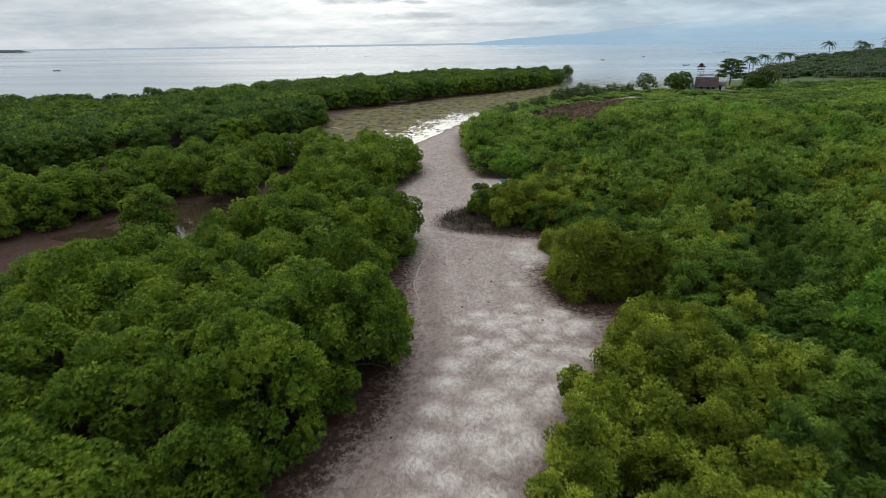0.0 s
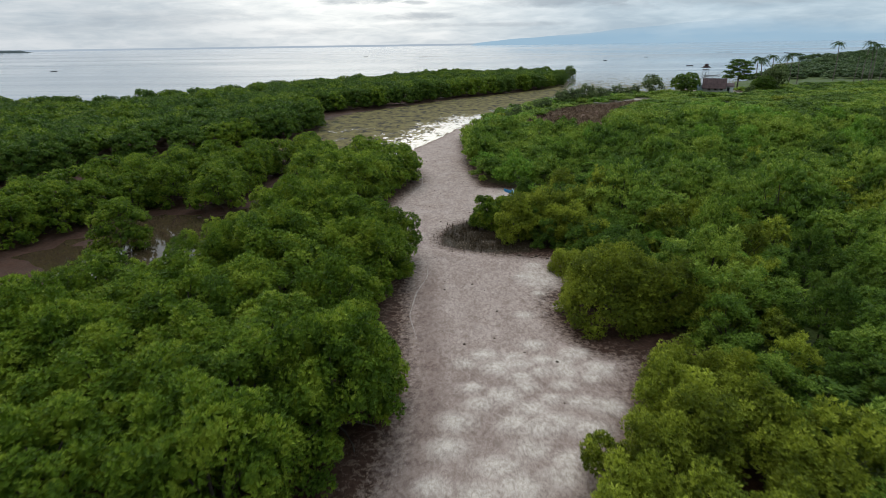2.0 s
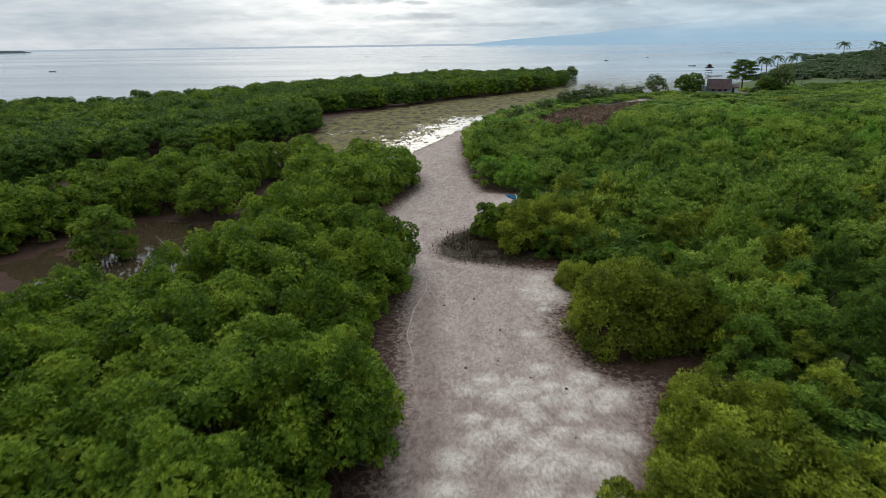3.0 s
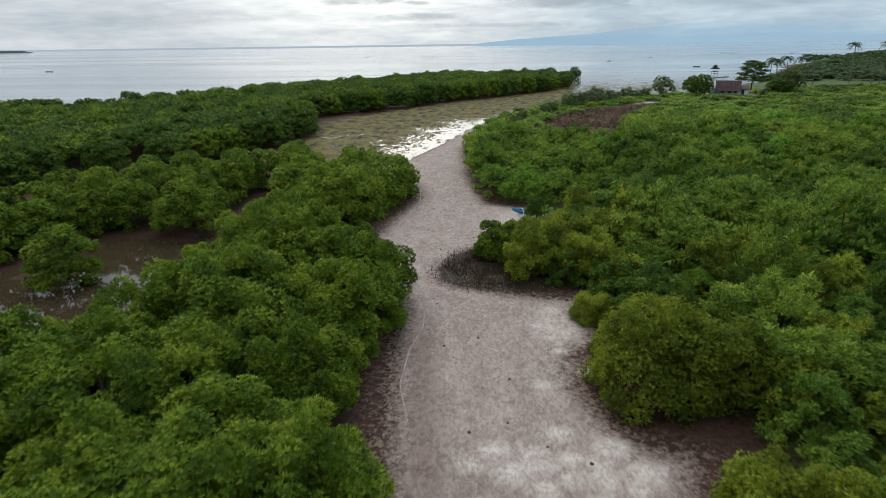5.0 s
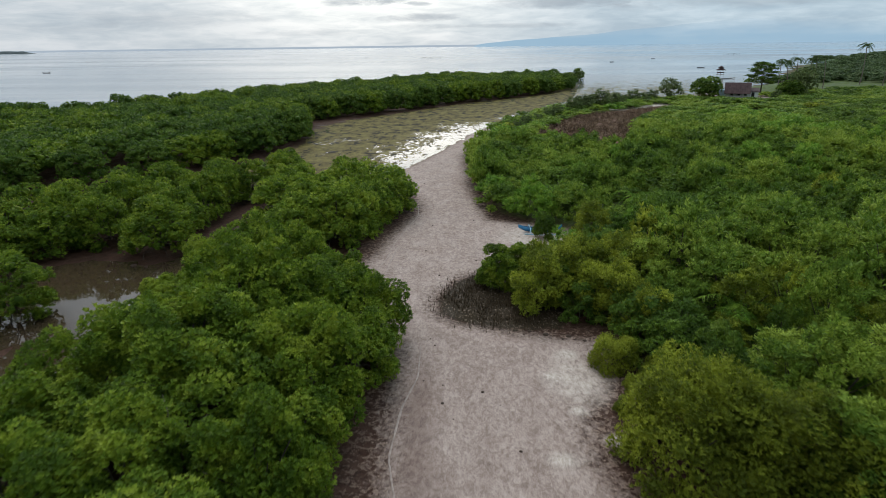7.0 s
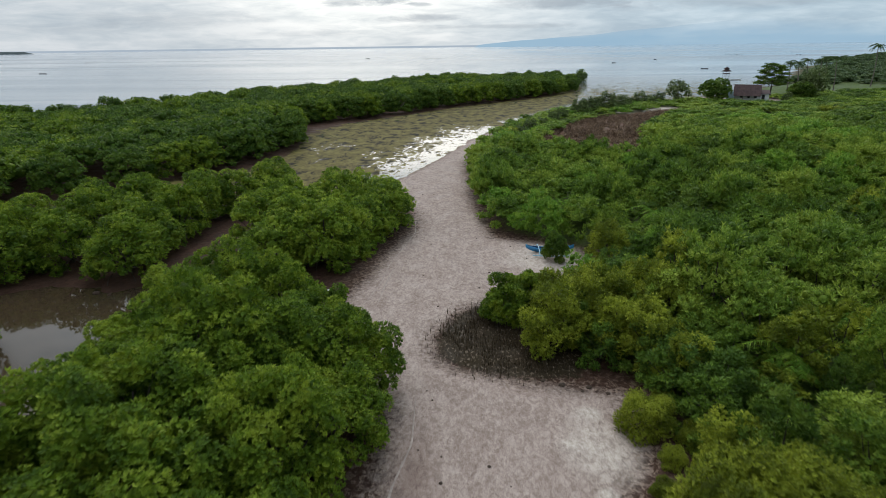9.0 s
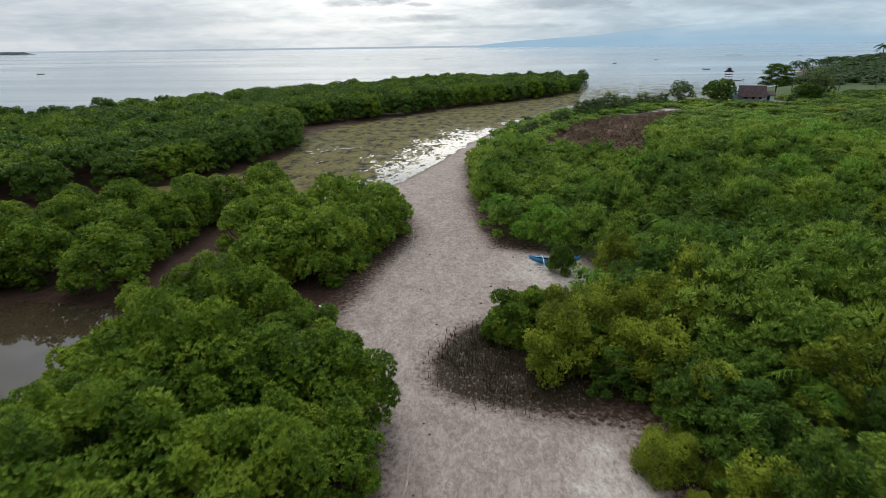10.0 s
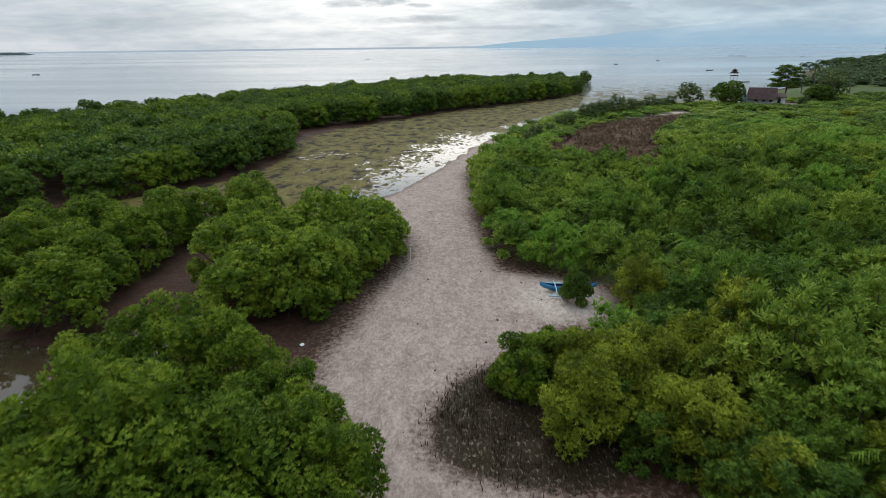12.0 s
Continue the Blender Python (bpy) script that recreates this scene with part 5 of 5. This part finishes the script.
def palm_meshes(seed, tall, leaf=None, girth=1.0):
    r = np.random.default_rng(seed)
    bend = r.normal(0, 0.5, 2)
    pts = [(bend[0] * q * q, bend[1] * q * q, tall * q) for q in (0, 0.25, 0.5, 0.75, 1)]
    trunk = mesh_of("palm_trunk", *tube(pts, [0.20 * girth, 0.15 * girth, 0.13 * girth, 0.12 * girth, 0.10 * girth], 7), PALE_BARK)
    fronds = []
    for k in range(16):
        a, rise, n = k * 2.4, r.uniform(-0.35, 1.0), 13
        length = r.uniform(2.3, 3.1)
        q = np.linspace(0, 1, n)
        flat, high = length * (q - 0.18 * q * q * (1 - rise)), length * (rise * q - (0.55 + 0.35 * rise) * q * q)
        spine = np.stack([pts[-1][0] + np.cos(a) * flat, pts[-1][1] + np.sin(a) * flat, tall + high], 1)
        blocks = [tube([tuple(s) for s in spine[::3]], [0.03, 0.025, 0.02, 0.015, 0.01], 3)]
        side = np.array([-math.sin(a), math.cos(a), 0])
        for s in (-1, 1):
            way = unit(np.stack([s * side[0] + 0.5 * math.cos(a) + 0 * q, s * side[1] + 0.5 * math.sin(a) + 0 * q, -0.45 - 0.3 * q], 1))
            for off in (0.0, 0.5):
                base = spine[:-1] + (spine[1:] - spine[:-1]) * off
                blocks.append(leaf_blades(r, base, way[:-1], 0.62, 0.08))
        fronds.append(mesh_of("frond", *joined(blocks), leaf or LEAF_PALM))
    return trunk, fronds


PALMS = [palm_meshes(240 + k, t) for k, t in enumerate((8.5, 10.5, 12.0))]
palm_proto = {}
for x, y, k, s in ((143.6, 227, 2, 1.1), (126.2, 227.7, 0, 1.05), (127.8, 227.4, 1, 0.92), (108.9, 215, 0, 0.95), (114, 214, 0, 1.05), (140.9, 208, 1, 0.95), (144.9, 210, 2, 0.9), (142.5, 202, 1, 1.1), (151.7, 209, 2, 1.0), (99.3, 192.7, 0, 1.05), (122.3, 213, 1, 1.0), (148, 222, 1, 1.0), (163, 240, 2, 1.0), (178, 243, 2, 1.05), (170, 236, 1, 1.0), (157, 226, 2, 0.95)):
    m = stood(x, y, s, rng, 0.1)
    if k in palm_proto:
        copy_thing(palm_proto[k], m)
    else:
        palm_proto[k] = thing("coconut_palm", "slim coconut palm with drooping fronds behind the shore", "palm", "coconut palms on the shore", at=m)
        part("trunk", PALMS[k][0], palm_proto[k])
        for me in PALMS[k][1]:
            part("frond", me, palm_proto[k])

YOUNG_PALM = palm_meshes(248, 2.3, LEAF_LIME, 0.5)
young = None
for x, y, s in ((18, 41, 0.9), (20.5, 45, 0.8), (16, 47, 0.85), (22, 51, 0.95), (15.2, 53, 0.8), (19, 57, 0.9), (25, 59, 1.0), (15, 61, 0.75), (23, 67, 0.95), (18, 71, 0.9), (29, 73, 1.0), (14, 78, 0.85)):
    m = stood(x, y, s, rng, 0.1)
    if young:
        copy_thing(young, m)
    else:
        young = thing("young_palm", "bright green young palm growing among the thicket", "palm", "young palms in the thicket", at=m)
        part("trunk", YOUNG_PALM[0], young)
        for me in YOUNG_PALM[1]:
            part("frond", me, young)

# ---- distance ----
GROVE = [(122, 250), (140, 240), (160, 236), (215, 236), (420, 330), (400, 440), (300, 420), (240, 390), (180, 320), (146, 272)]
BIG_FAR = [crown(250 + k, 4.0, 6.5, 0.0, 9, 1.3, 4, 1.0, 0.5, 1.7, core=0.75, inner=False) for k in range(3)]
woods("shore_woods", BIG_FAR, grounded(scatter(GROVE, 7.0, 0.5, 81)), LEAF_HAZED, "dark green woods behind the palm shore", "woods", (0.75, 1.2), 9, (0.32, 0.5))


def hill_height(x, y):
    return 4.5 * np.exp(-(((x - 640) / 230) ** 2)) * np.exp(-(((y - 640) / 120) ** 2)) + 1.0 * np.exp(-(((x - 470) / 120) ** 2)) * np.exp(-(((y - 560) / 70) ** 2))


HEADLAND = [(290, 500), (400, 470), (900, 460), (900, 760), (560, 740), (420, 620), (330, 545)]
spots = scatter(HEADLAND, 12.0, 0.5, 82, lambda x, y: x < 330 + 0.72 * y)
hx, hy = np.array([p[0] for p in spots]), np.array([p[1] for p in spots])
woods("headland_woods", BIG_FAR, [(x, y, z) for x, y, z in zip(hx, hy, hill_height(hx, hy) - 1.0)], LEAF_HAZED, "low wooded headland beyond the bay", "woods", (1.1, 1.5), 10, (0.30, 0.42))
gx, gy = np.meshgrid(np.linspace(285, 905, 60), np.linspace(455, 765, 40))
gi = (np.arange(39)[:, None] * 60 + np.arange(59)[None, :]).ravel()
gz = np.where(depth_in(HEADLAND, gx, gy) > 0, hill_height(gx, gy), -1.5)
tagged(new("headland", mesh_of("headland", np.stack([gx, gy, gz], -1).reshape(-1, 3), np.stack([gi, gi + 1, gi + 61, gi + 60], 1), LEAF_DARK)), "low green headland hill across the bay", "hill", kind="structure")


def haze_material(name, colour, pale, z_lo, z_hi):
    """Far mountains, haze painted as a blue glow, fading into cloud at the top."""
    m = bpy.data.materials.new(name)
    m.use_nodes = True
    tree = m.node_tree
    tree.nodes.clear()
    add, link = nodes_of(tree)
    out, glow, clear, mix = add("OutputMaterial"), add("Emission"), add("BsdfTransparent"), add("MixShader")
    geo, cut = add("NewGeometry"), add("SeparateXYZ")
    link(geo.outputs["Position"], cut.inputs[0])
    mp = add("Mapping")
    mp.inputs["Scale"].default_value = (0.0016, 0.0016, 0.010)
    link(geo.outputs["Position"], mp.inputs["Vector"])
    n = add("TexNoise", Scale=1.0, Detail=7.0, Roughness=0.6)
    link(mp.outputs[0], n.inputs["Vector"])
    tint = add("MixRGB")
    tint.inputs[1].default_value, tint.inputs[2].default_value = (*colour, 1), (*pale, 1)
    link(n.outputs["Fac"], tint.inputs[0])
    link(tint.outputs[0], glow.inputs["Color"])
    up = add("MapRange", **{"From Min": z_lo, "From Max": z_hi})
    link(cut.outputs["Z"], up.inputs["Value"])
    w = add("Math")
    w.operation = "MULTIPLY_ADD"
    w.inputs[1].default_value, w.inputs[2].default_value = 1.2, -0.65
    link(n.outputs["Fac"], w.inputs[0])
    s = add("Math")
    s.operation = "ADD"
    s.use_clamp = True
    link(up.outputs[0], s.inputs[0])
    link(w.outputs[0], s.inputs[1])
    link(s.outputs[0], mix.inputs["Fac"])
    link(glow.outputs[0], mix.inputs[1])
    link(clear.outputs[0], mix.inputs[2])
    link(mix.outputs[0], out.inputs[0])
    return m


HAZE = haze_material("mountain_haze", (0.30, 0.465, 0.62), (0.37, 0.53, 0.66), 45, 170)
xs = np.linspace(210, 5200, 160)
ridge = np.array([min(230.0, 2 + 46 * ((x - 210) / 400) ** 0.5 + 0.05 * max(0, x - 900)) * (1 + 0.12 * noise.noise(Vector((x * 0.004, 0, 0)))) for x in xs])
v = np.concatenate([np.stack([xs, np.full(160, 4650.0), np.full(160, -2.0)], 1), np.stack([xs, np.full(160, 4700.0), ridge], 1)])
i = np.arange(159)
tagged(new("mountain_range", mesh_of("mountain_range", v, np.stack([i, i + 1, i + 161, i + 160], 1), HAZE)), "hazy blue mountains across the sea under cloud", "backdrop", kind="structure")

ISLE = material("far_island", [(0.05, 0.07, 0.07), (0.08, 0.10, 0.10)], scale=0.02, rough=0.9, bump=0)
xs = np.linspace(-3600, -2330, 50)
top = np.array([14 * (1 + 0.4 * noise.noise(Vector((x * 0.02, 3, 0)))) * min(1, (-2325 - x) / 60) for x in xs])
v = np.concatenate([np.stack([xs, 3420 - 0.2 * (xs + 2330), np.full(50, -1.0)], 1), np.stack([xs, 3430 - 0.2 * (xs + 2330), top], 1), np.stack([xs, 3480 - 0.2 * (xs + 2330), np.full(50, -1.0)], 1)])
i = np.arange(49)
tagged(new("far_island", mesh_of("far_island", v, np.concatenate([np.stack([i, i + 1, i + 51, i + 50], 1), np.stack([i + 50, i + 51, i + 101, i + 100], 1)]), ISLE)), "low dark island on the horizon", "island", kind="structure")

BOAT_DARK = (material("dark_boat", [(0.04, 0.04, 0.05), (0.09, 0.09, 0.10)], scale=1, rough=0.6, bump=0), WOOD, WOOD)
for x, y, turn, length in ((-303, 473, 10, 5.5), (145, 551, 25, 4.0), (164, 409, -8, 4.8), (211, 640, 0, 3.6), (-112, 880, 0, 6.0), (421, 755, 0, 5.5)):
    outrigger_boat(x, y, turn, "small dark outrigger boat afloat on calm water", length, BOAT_DARK, -0.2)
outrigger_boat(127, 291, 12, "white outrigger boat moored beside the stilt hut", 9.0, (WHITE, WHITE, WHITE), -0.2)


def fish_trap(x, y, count, step, label):
    ob = thing("fish_trap", label, "fish trap", at=pose(x, y, -0.8))
    r = np.random.default_rng(int(abs(x)) + 5)
    for k in range(count):
        p = (k * step, r.normal(0, 1.5), 0)
        part("stake", mesh_of("stake", *bar([p, (p[0] + r.normal(0, 0.2), p[1], r.uniform(1.5, 2.3))], 0.14, 4), WOOD), ob)


fish_trap(-33, 827, 22, 1.2, "row of dark stakes of a fish trap in the sea")
fish_trap(-497, 853, 6, 3.2, "short row of stakes in shallow water")
fish_trap(355, 800, 14, 1.6, "row of stakes of a fish trap off the headland")
